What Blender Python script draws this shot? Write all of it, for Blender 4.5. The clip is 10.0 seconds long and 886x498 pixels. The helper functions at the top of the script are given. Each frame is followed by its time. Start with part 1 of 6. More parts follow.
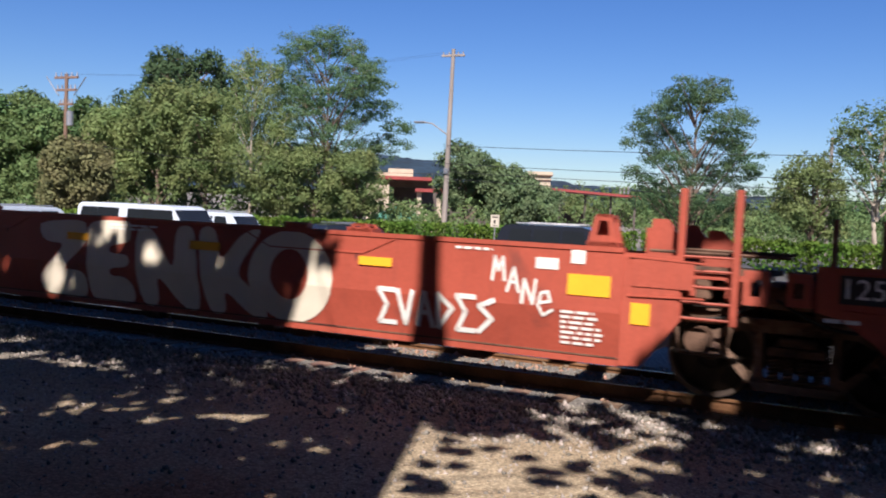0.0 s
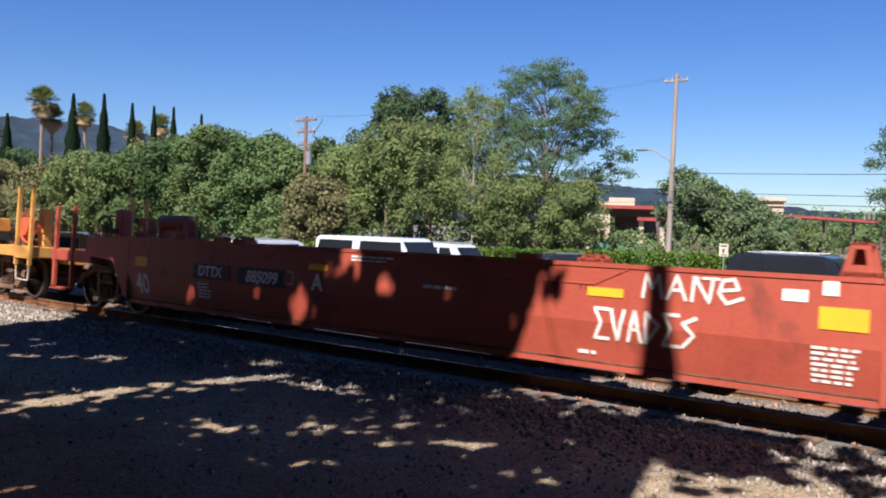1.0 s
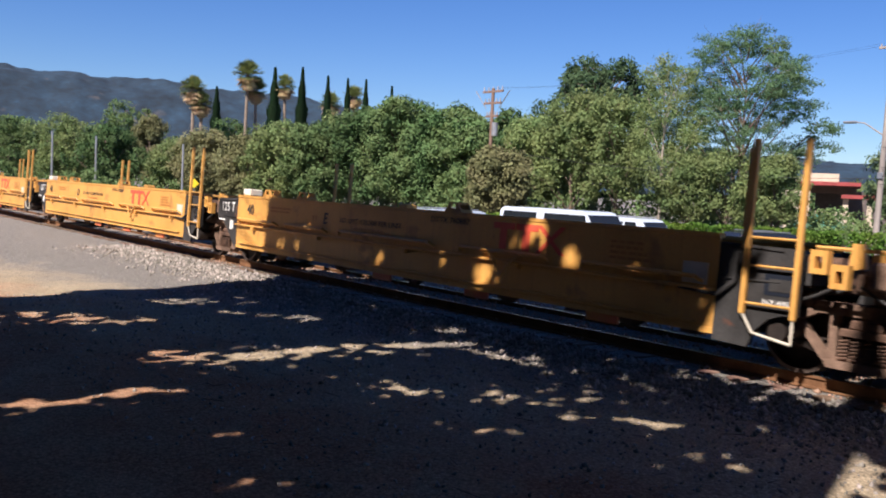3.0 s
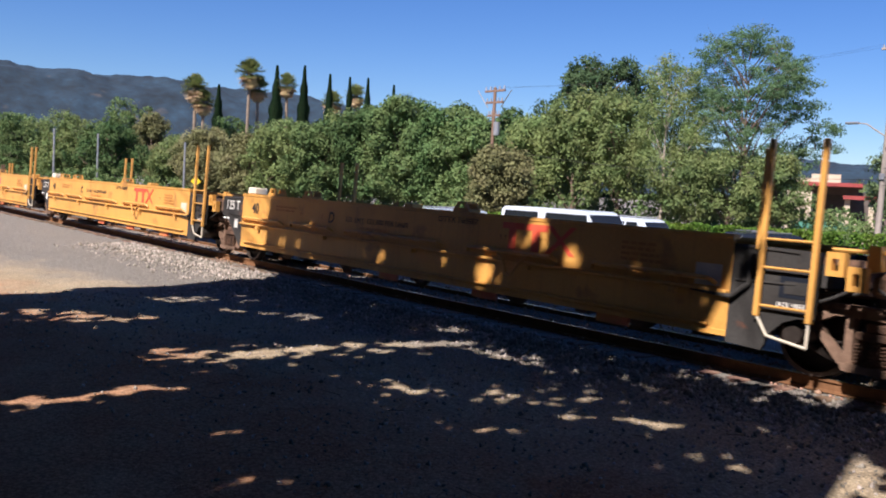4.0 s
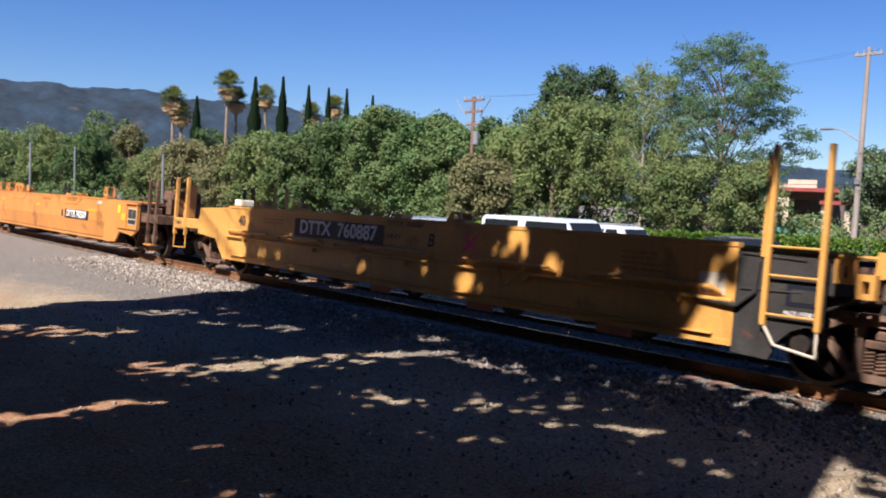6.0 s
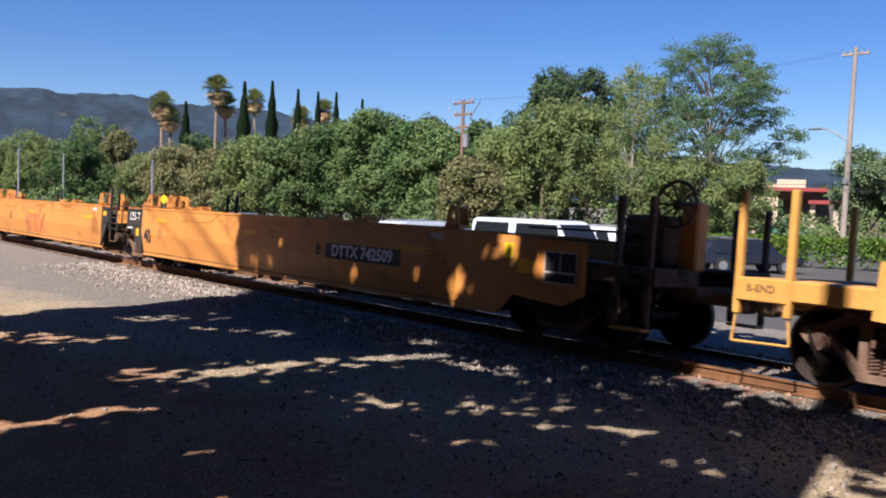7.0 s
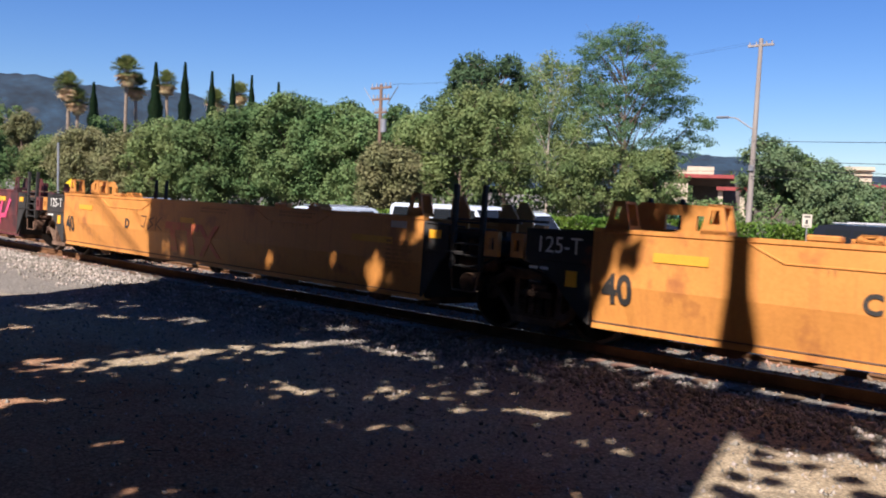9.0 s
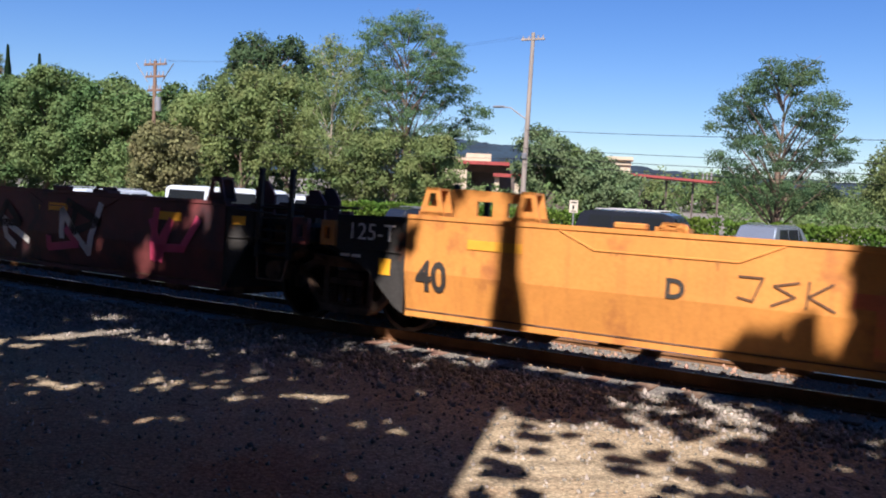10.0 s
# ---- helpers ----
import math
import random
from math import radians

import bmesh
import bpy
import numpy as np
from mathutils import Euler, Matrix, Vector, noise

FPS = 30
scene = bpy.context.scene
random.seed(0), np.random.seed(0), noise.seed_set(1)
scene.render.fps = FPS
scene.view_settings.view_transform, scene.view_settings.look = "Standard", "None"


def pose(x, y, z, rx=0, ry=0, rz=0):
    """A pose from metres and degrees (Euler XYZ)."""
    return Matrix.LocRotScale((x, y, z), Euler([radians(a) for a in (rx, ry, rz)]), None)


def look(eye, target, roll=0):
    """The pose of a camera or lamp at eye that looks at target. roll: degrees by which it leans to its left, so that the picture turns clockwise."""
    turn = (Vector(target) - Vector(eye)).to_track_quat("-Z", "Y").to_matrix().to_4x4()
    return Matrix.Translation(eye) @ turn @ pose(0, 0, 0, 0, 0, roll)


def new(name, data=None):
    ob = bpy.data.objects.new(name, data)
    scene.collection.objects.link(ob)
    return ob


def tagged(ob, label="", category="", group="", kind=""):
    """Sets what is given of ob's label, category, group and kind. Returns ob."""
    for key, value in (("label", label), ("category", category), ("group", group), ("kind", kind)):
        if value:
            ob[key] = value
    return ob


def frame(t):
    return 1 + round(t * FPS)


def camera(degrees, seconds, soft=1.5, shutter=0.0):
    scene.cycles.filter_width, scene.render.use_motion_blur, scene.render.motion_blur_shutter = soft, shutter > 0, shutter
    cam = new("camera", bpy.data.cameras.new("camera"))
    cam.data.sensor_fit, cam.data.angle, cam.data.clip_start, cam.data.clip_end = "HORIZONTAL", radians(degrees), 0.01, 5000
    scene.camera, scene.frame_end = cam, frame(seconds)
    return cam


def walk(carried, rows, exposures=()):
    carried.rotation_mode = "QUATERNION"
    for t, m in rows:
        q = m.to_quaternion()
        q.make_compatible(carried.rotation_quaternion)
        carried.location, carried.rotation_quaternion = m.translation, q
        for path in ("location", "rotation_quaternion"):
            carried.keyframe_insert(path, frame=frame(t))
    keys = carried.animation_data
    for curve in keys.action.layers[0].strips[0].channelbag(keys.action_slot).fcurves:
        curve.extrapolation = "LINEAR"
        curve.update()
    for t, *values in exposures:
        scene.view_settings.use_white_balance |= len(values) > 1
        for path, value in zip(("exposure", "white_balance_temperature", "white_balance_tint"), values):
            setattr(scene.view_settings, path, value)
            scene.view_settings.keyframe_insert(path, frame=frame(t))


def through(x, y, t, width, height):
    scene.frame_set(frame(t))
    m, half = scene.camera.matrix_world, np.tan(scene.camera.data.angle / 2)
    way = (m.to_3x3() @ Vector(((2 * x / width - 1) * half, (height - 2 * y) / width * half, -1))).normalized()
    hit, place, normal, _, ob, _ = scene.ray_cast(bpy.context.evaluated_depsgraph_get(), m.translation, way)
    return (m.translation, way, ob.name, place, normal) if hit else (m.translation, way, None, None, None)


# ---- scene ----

# ---------------------------------------------------------------- camera
# World: the track runs along x, the train rolls towards +x; z = 0 is the top of the ties.
EYE = 2.07
cam = camera(52.98, 10.0, soft=1.9, shutter=0.07)
TURNS = [
    (0.0, 25.49, -3.02, -2.47),
    (0.3, 31.67, -2.36, -1.70),
    (0.5, 34.61, -1.96, -1.50),
    (1.0, 39.55, -1.58, -1.67),
    (1.5, 44.63, -3.03, -1.57),
    (2.0, 47.98, -3.91, -1.63),
    (2.5, 49.26, -3.86, -2.22),
    (2.7, 50.25, -3.83, -2.43),
    (3.8, 52.05, -3.88, -3.08),
    (4.0, 51.39, -3.91, -3.02),
    (4.5, 50.72, -3.99, -2.73),
    (5.0, 50.68, -3.69, -2.20),
    (5.5, 50.35, -3.47, -2.46),
    (7.0, 49.51, -3.03, -1.86),
    (7.5, 49.03, -3.16, -1.75),
    (8.0, 48.41, -2.91, -1.72),
    (8.5, 47.86, -2.81, -1.68),
    (9.0, 44.27, -3.79, -2.03),
    (9.5, 34.72, -4.19, -2.57),
    (10.0, 30.47, -4.22, -2.73),
]
ARM = 0.3  # the phone swings on an arm's radius round the standing body


def swing(yaw):
    a, b = radians(yaw), radians(50)
    return ARM * (math.sin(b) - math.sin(a)), ARM * (math.cos(a) - math.cos(b))


STOPS, KELVIN, TINT = 0.58, 5700, 16
walk(cam, [(t, pose(*swing(yaw), EYE, 90 + pitch, roll, yaw)) for t, yaw, pitch, roll in TURNS], [(t, STOPS + d, KELVIN, TINT) for t, d in ((0.0, -0.10), (0.5, -0.12), (1.0, 0.02), (2.5, 0.03), (4.0, 0.04), (7.0, 0.04), (9.0, 0.06), (10.0, 0.07))])

# ---------------------------------------------------------------- light
SUN_UP = 46.0
LIGHT = Vector((-0.317, 0.948))  # the way the sunlight travels over the ground
world = bpy.data.worlds.new("sky")
scene.world = world
world.use_nodes = True
sky = world.node_tree.nodes.new("ShaderNodeTexSky")
sky.sky_type = "NISHITA"
sky.sun_disc = False
sky.sun_elevation = radians(SUN_UP)
sky.sun_rotation = math.atan2(-LIGHT.x, -LIGHT.y)
sky.air_density = 1.0
sky.dust_density = 0.1
sky.ozone_density = 5.0
back = world.node_tree.nodes["Background"]
back.inputs["Strength"].default_value = 0.067
deep = world.node_tree.nodes.new("ShaderNodeHueSaturation")
deep.inputs["Hue"].default_value = 0.512
deep.inputs["Saturation"].default_value = 1.2
world.node_tree.links.new(sky.outputs[0], deep.inputs["Color"])
world.node_tree.links.new(deep.outputs[0], back.inputs[0])
sun = new("sun", bpy.data.lights.new("sun", "SUN"))
sun.data.energy = 6.45
sun.data.angle = radians(0.47)
sun.data.color = (1.0, 0.86, 0.68)
sun.matrix_world = look((0, 0, 30), (LIGHT.x, LIGHT.y, 30 - math.tan(radians(SUN_UP))))

# ---------------------------------------------------------------- materials


def material(name, color, rough=0.6, metal=0.0, vary=0.25, scale=3.0, grain=40.0, bump=0.15, wear=None, wear_amount=0.0,
             wear_scale=1.5, stretch=(1, 1, 1), per_piece=0.0, streaks=0.0):
    """Base colour with broad and fine variation, an optional second wear colour in patches, fine relief."""
    m = bpy.data.materials.new(name)
    m.use_nodes = True
    nt = m.node_tree
    n, l = nt.nodes, nt.links
    b = n["Principled BSDF"]
    b.inputs["Roughness"].default_value = rough
    b.inputs["Metallic"].default_value = metal
    co = n.new("ShaderNodeTexCoord")
    mp = n.new("ShaderNodeMapping")
    mp.inputs["Scale"].default_value = stretch
    l.new(co.outputs["Object"], mp.inputs["Vector"])

    def tex(s, detail=5.0):
        t = n.new("ShaderNodeTexNoise")
        t.inputs["Scale"].default_value = s
        t.inputs["Detail"].default_value = detail
        t.inputs["Roughness"].default_value = 0.6
        l.new(mp.outputs[0], t.inputs["Vector"])
        return t

    def mix(kind, fac, a, bb):
        x = n.new("ShaderNodeMix")
        x.data_type, x.blend_type = "RGBA", kind
        for sock, val in ((x.inputs[0], fac), (x.inputs[6], a), (x.inputs[7], bb)):
            if isinstance(val, (float, int)):
                sock.default_value = val
            elif isinstance(val, tuple):
                sock.default_value = (*val, 1)
            else:
                l.new(val, sock)
        return x.outputs[2]

    def ramp(sock, a, bb, lo=0.0, hi=1.0):
        r = n.new("ShaderNodeMapRange")
        r.inputs[1].default_value, r.inputs[2].default_value = a, bb
        r.inputs[3].default_value, r.inputs[4].default_value = lo, hi
        l.new(sock, r.inputs[0])
        return r.outputs[0]

    broad, fine = tex(scale), tex(grain, 3.0)
    dark = tuple(c * (1 - vary) for c in color)
    light = tuple(min(1, c * (1 + vary)) for c in color)
    col = mix("MIX", ramp(broad.outputs[0], 0.3, 0.7), dark, light)
    col = mix("OVERLAY", min(1.0, vary * 1.4), col, fine.outputs[0])
    if wear:
        w = tex(wear_scale, 8.0)
        col = mix("MIX", ramp(w.outputs[0], 0.62 - wear_amount * 0.3, 0.72 - wear_amount * 0.2), col, wear)
    if streaks:
        m2 = n.new("ShaderNodeMapping")
        m2.inputs["Scale"].default_value = (9.0, 9.0, 0.5)
        l.new(co.outputs["Object"], m2.inputs["Vector"])
        s = n.new("ShaderNodeTexNoise")
        s.inputs["Scale"].default_value = 1.2
        s.inputs["Detail"].default_value = 6.0
        l.new(m2.outputs[0], s.inputs["Vector"])
        col = mix("MIX", ramp(s.outputs[0], 0.52, 0.78, 0.0, streaks), col, wear or dark)
    if per_piece:
        g = n.new("ShaderNodeNewGeometry")
        o = n.new("ShaderNodeObjectInfo")
        add = n.new("ShaderNodeMath")
        add.operation = "FRACT"
        add2 = n.new("ShaderNodeMath")
        l.new(g.outputs["Random Per Island"], add2.inputs[0])
        l.new(o.outputs["Random"], add2.inputs[1])
        l.new(add2.outputs[0], add.inputs[0])
        hs = n.new("ShaderNodeHueSaturation")
        l.new(ramp(add.outputs[0], 0, 1, 1 - per_piece, 1 + per_piece), hs.inputs["Value"])
        l.new(ramp(add.outputs[0], 0, 1, 0.5 + per_piece * 0.06, 0.5 - per_piece * 0.06), hs.inputs["Hue"])
        l.new(col, hs.inputs["Color"])
        col = hs.outputs[0]
    l.new(col, b.inputs["Base Color"])
    rr = ramp(fine.outputs[0], 0.2, 0.8, max(0.05, rough - 0.12), min(1.0, rough + 0.12))
    l.new(rr, b.inputs["Roughness"])
    if bump:
        bp = n.new("ShaderNodeBump")
        bp.inputs["Strength"].default_value = bump
        bp.inputs["Distance"].default_value = 0.02
        l.new(fine.outputs[0], bp.inputs["Height"])
        l.new(bp.outputs[0], b.inputs["Normal"])
    return m


def leaf_material(name, color, vary=0.32, through=0.4):
    m = bpy.data.materials.new(name)
    m.use_nodes = True
    n, l = m.node_tree.nodes, m.node_tree.links
    b = n["Principled BSDF"]
    b.inputs["Roughness"].default_value = 0.7
    b.inputs["Specular IOR Level"].default_value = 0.12
    g = n.new("ShaderNodeNewGeometry")
    co = n.new("ShaderNodeTexCoord")
    no = n.new("ShaderNodeTexNoise")
    no.inputs["Scale"].default_value = 0.8
    l.new(co.outputs["Object"], no.inputs["Vector"])
    mr = n.new("ShaderNodeMapRange")
    mr.inputs[3].default_value, mr.inputs[4].default_value = 1 - vary, 1 + vary
    o = n.new("ShaderNodeObjectInfo")
    half = n.new("ShaderNodeMath")
    half.operation = "ADD"
    share_t = n.new("ShaderNodeMath")
    share_t.operation = "MULTIPLY"
    share_t.inputs[1].default_value = 0.65
    share_o = n.new("ShaderNodeMath")
    share_o.operation = "MULTIPLY"
    share_o.inputs[1].default_value = 0.35
    l.new(g.outputs["Random Per Island"], share_t.inputs[0])
    l.new(o.outputs["Random"], share_o.inputs[0])
    l.new(share_t.outputs[0], half.inputs[0])
    l.new(share_o.outputs[0], half.inputs[1])
    l.new(half.outputs[0], mr.inputs[0])
    mh = n.new("ShaderNodeMapRange")
    mh.inputs[1].default_value, mh.inputs[2].default_value = 0.3, 0.7
    mh.inputs[3].default_value, mh.inputs[4].default_value = 0.475, 0.525
    l.new(no.outputs[0], mh.inputs[0])
    hs = n.new("ShaderNodeHueSaturation")
    hs.inputs["Color"].default_value = (*color, 1)
    l.new(mr.outputs[0], hs.inputs["Value"])
    l.new(mh.outputs[0], hs.inputs["Hue"])
    l.new(hs.outputs[0], b.inputs["Base Color"])
    tr = n.new("ShaderNodeBsdfTranslucent")
    l.new(hs.outputs[0], tr.inputs["Color"])
    mx = n.new("ShaderNodeMixShader")
    mx.inputs[0].default_value = through
    l.new(b.outputs[0], mx.inputs[1])
    l.new(tr.outputs[0], mx.inputs[2])
    l.new(mx.outputs[0], n["Material Output"].inputs[0])
    return m


RUST = (0.16, 0.06, 0.03)
M_YELLOW = material("aged yellow car paint", (0.58, 0.305, 0.07), 0.5, 0, 0.16, 0.7, 25, 0.08, (0.30, 0.15, 0.05), 0.05, 1.2, streaks=0.35)
M_ORANGE = material("weathered orange car paint", (0.57, 0.245, 0.055), 0.5, 0, 0.16, 0.7, 25, 0.08, (0.33, 0.12, 0.04), 0.08, 1.2, streaks=0.4)
M_RED = material("faded oxide red car paint", (0.36, 0.072, 0.042), 0.55, 0, 0.16, 0.7, 25, 0.08, (0.20, 0.05, 0.035), 0.08, 1.2, streaks=0.3)
M_MAROON = material("dark maroon painted steel", (0.12, 0.03, 0.03), 0.6, 0, 0.3, 0.9, 25, 0.1, (0.03, 0.02, 0.025), 0.35, 0.8)
M_CHARCOAL = material("charcoal grey end paint", (0.045, 0.043, 0.042), 0.55, 0, 0.3, 1.5, 30, 0.1, RUST, 0.05, 2.0)
M_RUST = material("rusted cast steel", (0.19, 0.125, 0.09), 0.8, 0.2, 0.4, 4.0, 60, 0.4, (0.06, 0.035, 0.03), 0.25, 3.0)
M_BROWN = material("grimy brown steel", (0.15, 0.092, 0.065), 0.75, 0.2, 0.4, 4.0, 60, 0.3, (0.04, 0.03, 0.028), 0.3, 3.0)
M_WHEEL = material("greasy dark wheel steel", (0.05, 0.04, 0.035), 0.55, 0.6, 0.35, 5.0, 60, 0.2)
M_TREAD = material("polished running steel", (0.45, 0.42, 0.40), 0.28, 1.0, 0.2, 6.0, 80, 0.05)
M_RAIL = material("brown rusted rail", (0.18, 0.092, 0.046), 0.85, 0.1, 0.3, 3.0, 60, 0.2)
M_TIE = material("weathered creosoted timber", (0.16, 0.10, 0.065), 0.85, 0, 0.4, 4.0, 50, 0.5, (0.28, 0.2, 0.13), 0.2, 3.0, stretch=(1, 0.2, 1), per_piece=0.3)
M_CROSSING = material("yellowed concrete slab", (0.55, 0.38, 0.16), 0.85, 0, 0.2, 3.0, 60, 0.2)
M_WHITE = material("worn white stencil paint", (0.78, 0.77, 0.73), 0.6, 0, 0.1, 3.0, 60, 0.05)
M_BLACK = material("black stencil paint", (0.035, 0.032, 0.03), 0.6, 0, 0.2, 3.0, 60, 0.05)
M_AMBER = material("amber reflective sheet", (0.85, 0.42, 0.02), 0.4, 0, 0.08, 3.0, 60, 0.03)
M_GREY = material("grimy pale grey paint", (0.52, 0.47, 0.38), 0.6, 0, 0.2, 3.0, 60, 0.05)
M_SCRAWL = material("dark brown marker paint", (0.12, 0.06, 0.03), 0.6, 0, 0.2, 3.0, 60, 0.05)
M_STRIP = material("faded amber strip", (0.68, 0.33, 0.03), 0.5, 0, 0.12, 3.0, 60, 0.03)
M_CREAM = material("cream spray paint", (0.74, 0.67, 0.54), 0.55, 0, 0.08, 1.5, 40, 0.05)
M_LOGO = material("red painted logo", (0.62, 0.09, 0.045), 0.5, 0, 0.15, 2.0, 40, 0.05)
M_FADELOGO = material("sun-bleached red emblem paint", (0.60, 0.155, 0.065), 0.55, 0, 0.2, 2.0, 30, 0.05, (0.57, 0.245, 0.055), 0.35, 2.5)
M_FADED = material("faded brown stencil paint", (0.42, 0.18, 0.045), 0.6, 0, 0.2, 2.0, 40, 0.05)
M_PINK = material("magenta spray paint", (0.7, 0.08, 0.2), 0.5, 0, 0.15, 2.0, 40, 0.05)
M_REEL = material("orange red hand wheel paint", (0.62, 0.10, 0.04), 0.5, 0, 0.2, 3.0, 40, 0.1)
M_RIM = material("dull worn wheel rim", (0.13, 0.10, 0.085), 0.5, 0.7, 0.25, 6.0, 60, 0.1)
M_DUSTSTONE = material("rust-dusted brown ballast", (0.31, 0.20, 0.135), 0.9, 0, 0.4, 3.0, 60, 0.4, per_piece=0.4)
M_GRAVEL = material("grey crushed ballast", (0.30, 0.27, 0.235), 0.9, 0, 0.4, 3.0, 60, 0.4, per_piece=0.5)
M_BARK = material("grey brown bark", (0.16, 0.115, 0.085), 0.9, 0, 0.4, 3.0, 30, 0.8, stretch=(1, 1, 0.2))
M_PALEBARK = material("pale smooth bark", (0.42, 0.36, 0.29), 0.85, 0, 0.3, 3.0, 30, 0.4, stretch=(1, 1, 0.3))
M_POLE = material("weathered utility pole timber", (0.27, 0.235, 0.205), 0.85, 0, 0.3, 4.0, 40, 0.4, stretch=(1, 1, 0.08))
M_REDPOLE = material("red brown pole timber", (0.18, 0.115, 0.08), 0.85, 0, 0.3, 4.0, 40, 0.4, stretch=(1, 1, 0.08))
M_STUCCO = material("warm cream stucco", (0.50, 0.42, 0.31), 0.85, 0, 0.08, 2.0, 60, 0.2)
M_TILE = material("dull red roof metal", (0.27, 0.045, 0.04), 0.6, 0, 0.2, 1.5, 40, 0.2)
# wall brown darkened by the shade under roof and canopy
M_DARKWALL = material("shaded brown wall", (0.10, 0.08, 0.07), 0.8, 0, 0.2, 1.5, 40, 0.2)
M_CANVAS = material("green canvas", (0.05, 0.16, 0.11), 0.8, 0, 0.2, 2.0, 60, 0.2)
M_CARWHITE = material("white car paint", (0.56, 0.62, 0.70), 0.25, 0, 0.03, 1.0, 60, 0.0)
M_CARDARK = material("dark blue car paint", (0.02, 0.024, 0.035), 0.2, 0.2, 0.1, 1.0, 60, 0.0)
M_CARSILVER = material("silver blue car paint", (0.30, 0.34, 0.40), 0.25, 0.6, 0.05, 1.0, 60, 0.0)
M_GLASS = material("tinted car glass", (0.015, 0.018, 0.022), 0.08, 0, 0.1, 1.0, 60, 0.0)
M_TYRE = material("black tyre rubber", (0.02, 0.02, 0.02), 0.85, 0, 0.2, 3.0, 60, 0.2)
M_METAL = material("galvanised steel", (0.5, 0.5, 0.5), 0.4, 0.8, 0.15, 3.0, 60, 0.05)
M_ASPHALT = material("old grey asphalt", (0.07, 0.068, 0.066), 0.9, 0, 0.25, 0.5, 40, 0.3)
M_WIRE = material("black cable", (0.02, 0.02, 0.02), 0.6, 0, 0.1, 1, 10, 0)
M_YSIGN = material("yellow sign sheet", (0.85, 0.62, 0.02), 0.4, 0, 0.05, 3, 40, 0)

L_GREEN = leaf_material("mid green leaves", (0.135, 0.198, 0.074), 0.4, 0.3)
L_DEEP = leaf_material("deep green leaves", (0.092, 0.150, 0.055), 0.4, 0.25)
L_SHADE = leaf_material("dark leaves of the shade trees", (0.05, 0.068, 0.03), 0.3, 0.12)
L_OLIVE = leaf_material("dry olive leaves", (0.195, 0.25, 0.095), 0.38, 0.35)
L_FEATHER = leaf_material("feathery blue green leaves", (0.10, 0.165, 0.078), 0.4, 0.3)
L_BROWN = leaf_material("browned leaves", (0.20, 0.20, 0.092), 0.4, 0.3)
L_PINE = leaf_material("dark pine needles", (0.062, 0.10, 0.045), 0.4, 0.2)
L_CYPRESS = leaf_material("dark cypress foliage", (0.018, 0.04, 0.017))
L_PALM = leaf_material("palm fronds", (0.21, 0.25, 0.09))
L_DEAD = leaf_material("dead tan fronds", (0.60, 0.46, 0.27))
L_OAK = leaf_material("grey green oak leaves", (0.145, 0.205, 0.10), 0.4, 0.25)
L_HEDGE = leaf_material("clipped hedge leaves", (0.13, 0.22, 0.035))
M_PALMTRUNK = material("grey brown palm trunk", (0.22, 0.17, 0.125), 0.9, 0, 0.3, 3.0, 30, 0.4)
# the blue of distance haze is mixed into the scrub's base colour
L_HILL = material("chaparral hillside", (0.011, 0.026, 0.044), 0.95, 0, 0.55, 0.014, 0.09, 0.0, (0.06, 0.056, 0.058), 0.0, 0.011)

# dusty surfaces have lost their gloss, the side paint keeps a satin sheen
for dull in (M_CHARCOAL, M_RUST, M_BROWN, M_GRAVEL, M_RAIL):
    dull.node_tree.nodes["Principled BSDF"].inputs["Specular IOR Level"].default_value = 0.12
for satin in (M_YELLOW, M_ORANGE, M_RED, M_MAROON):
    satin.node_tree.nodes["Principled BSDF"].inputs["Specular IOR Level"].default_value = 0.5

# ground: packed red-brown dirt, grey fines near the track
M_GROUND = bpy.data.materials.new("dirt and gravel ground")
M_GROUND.use_nodes = True


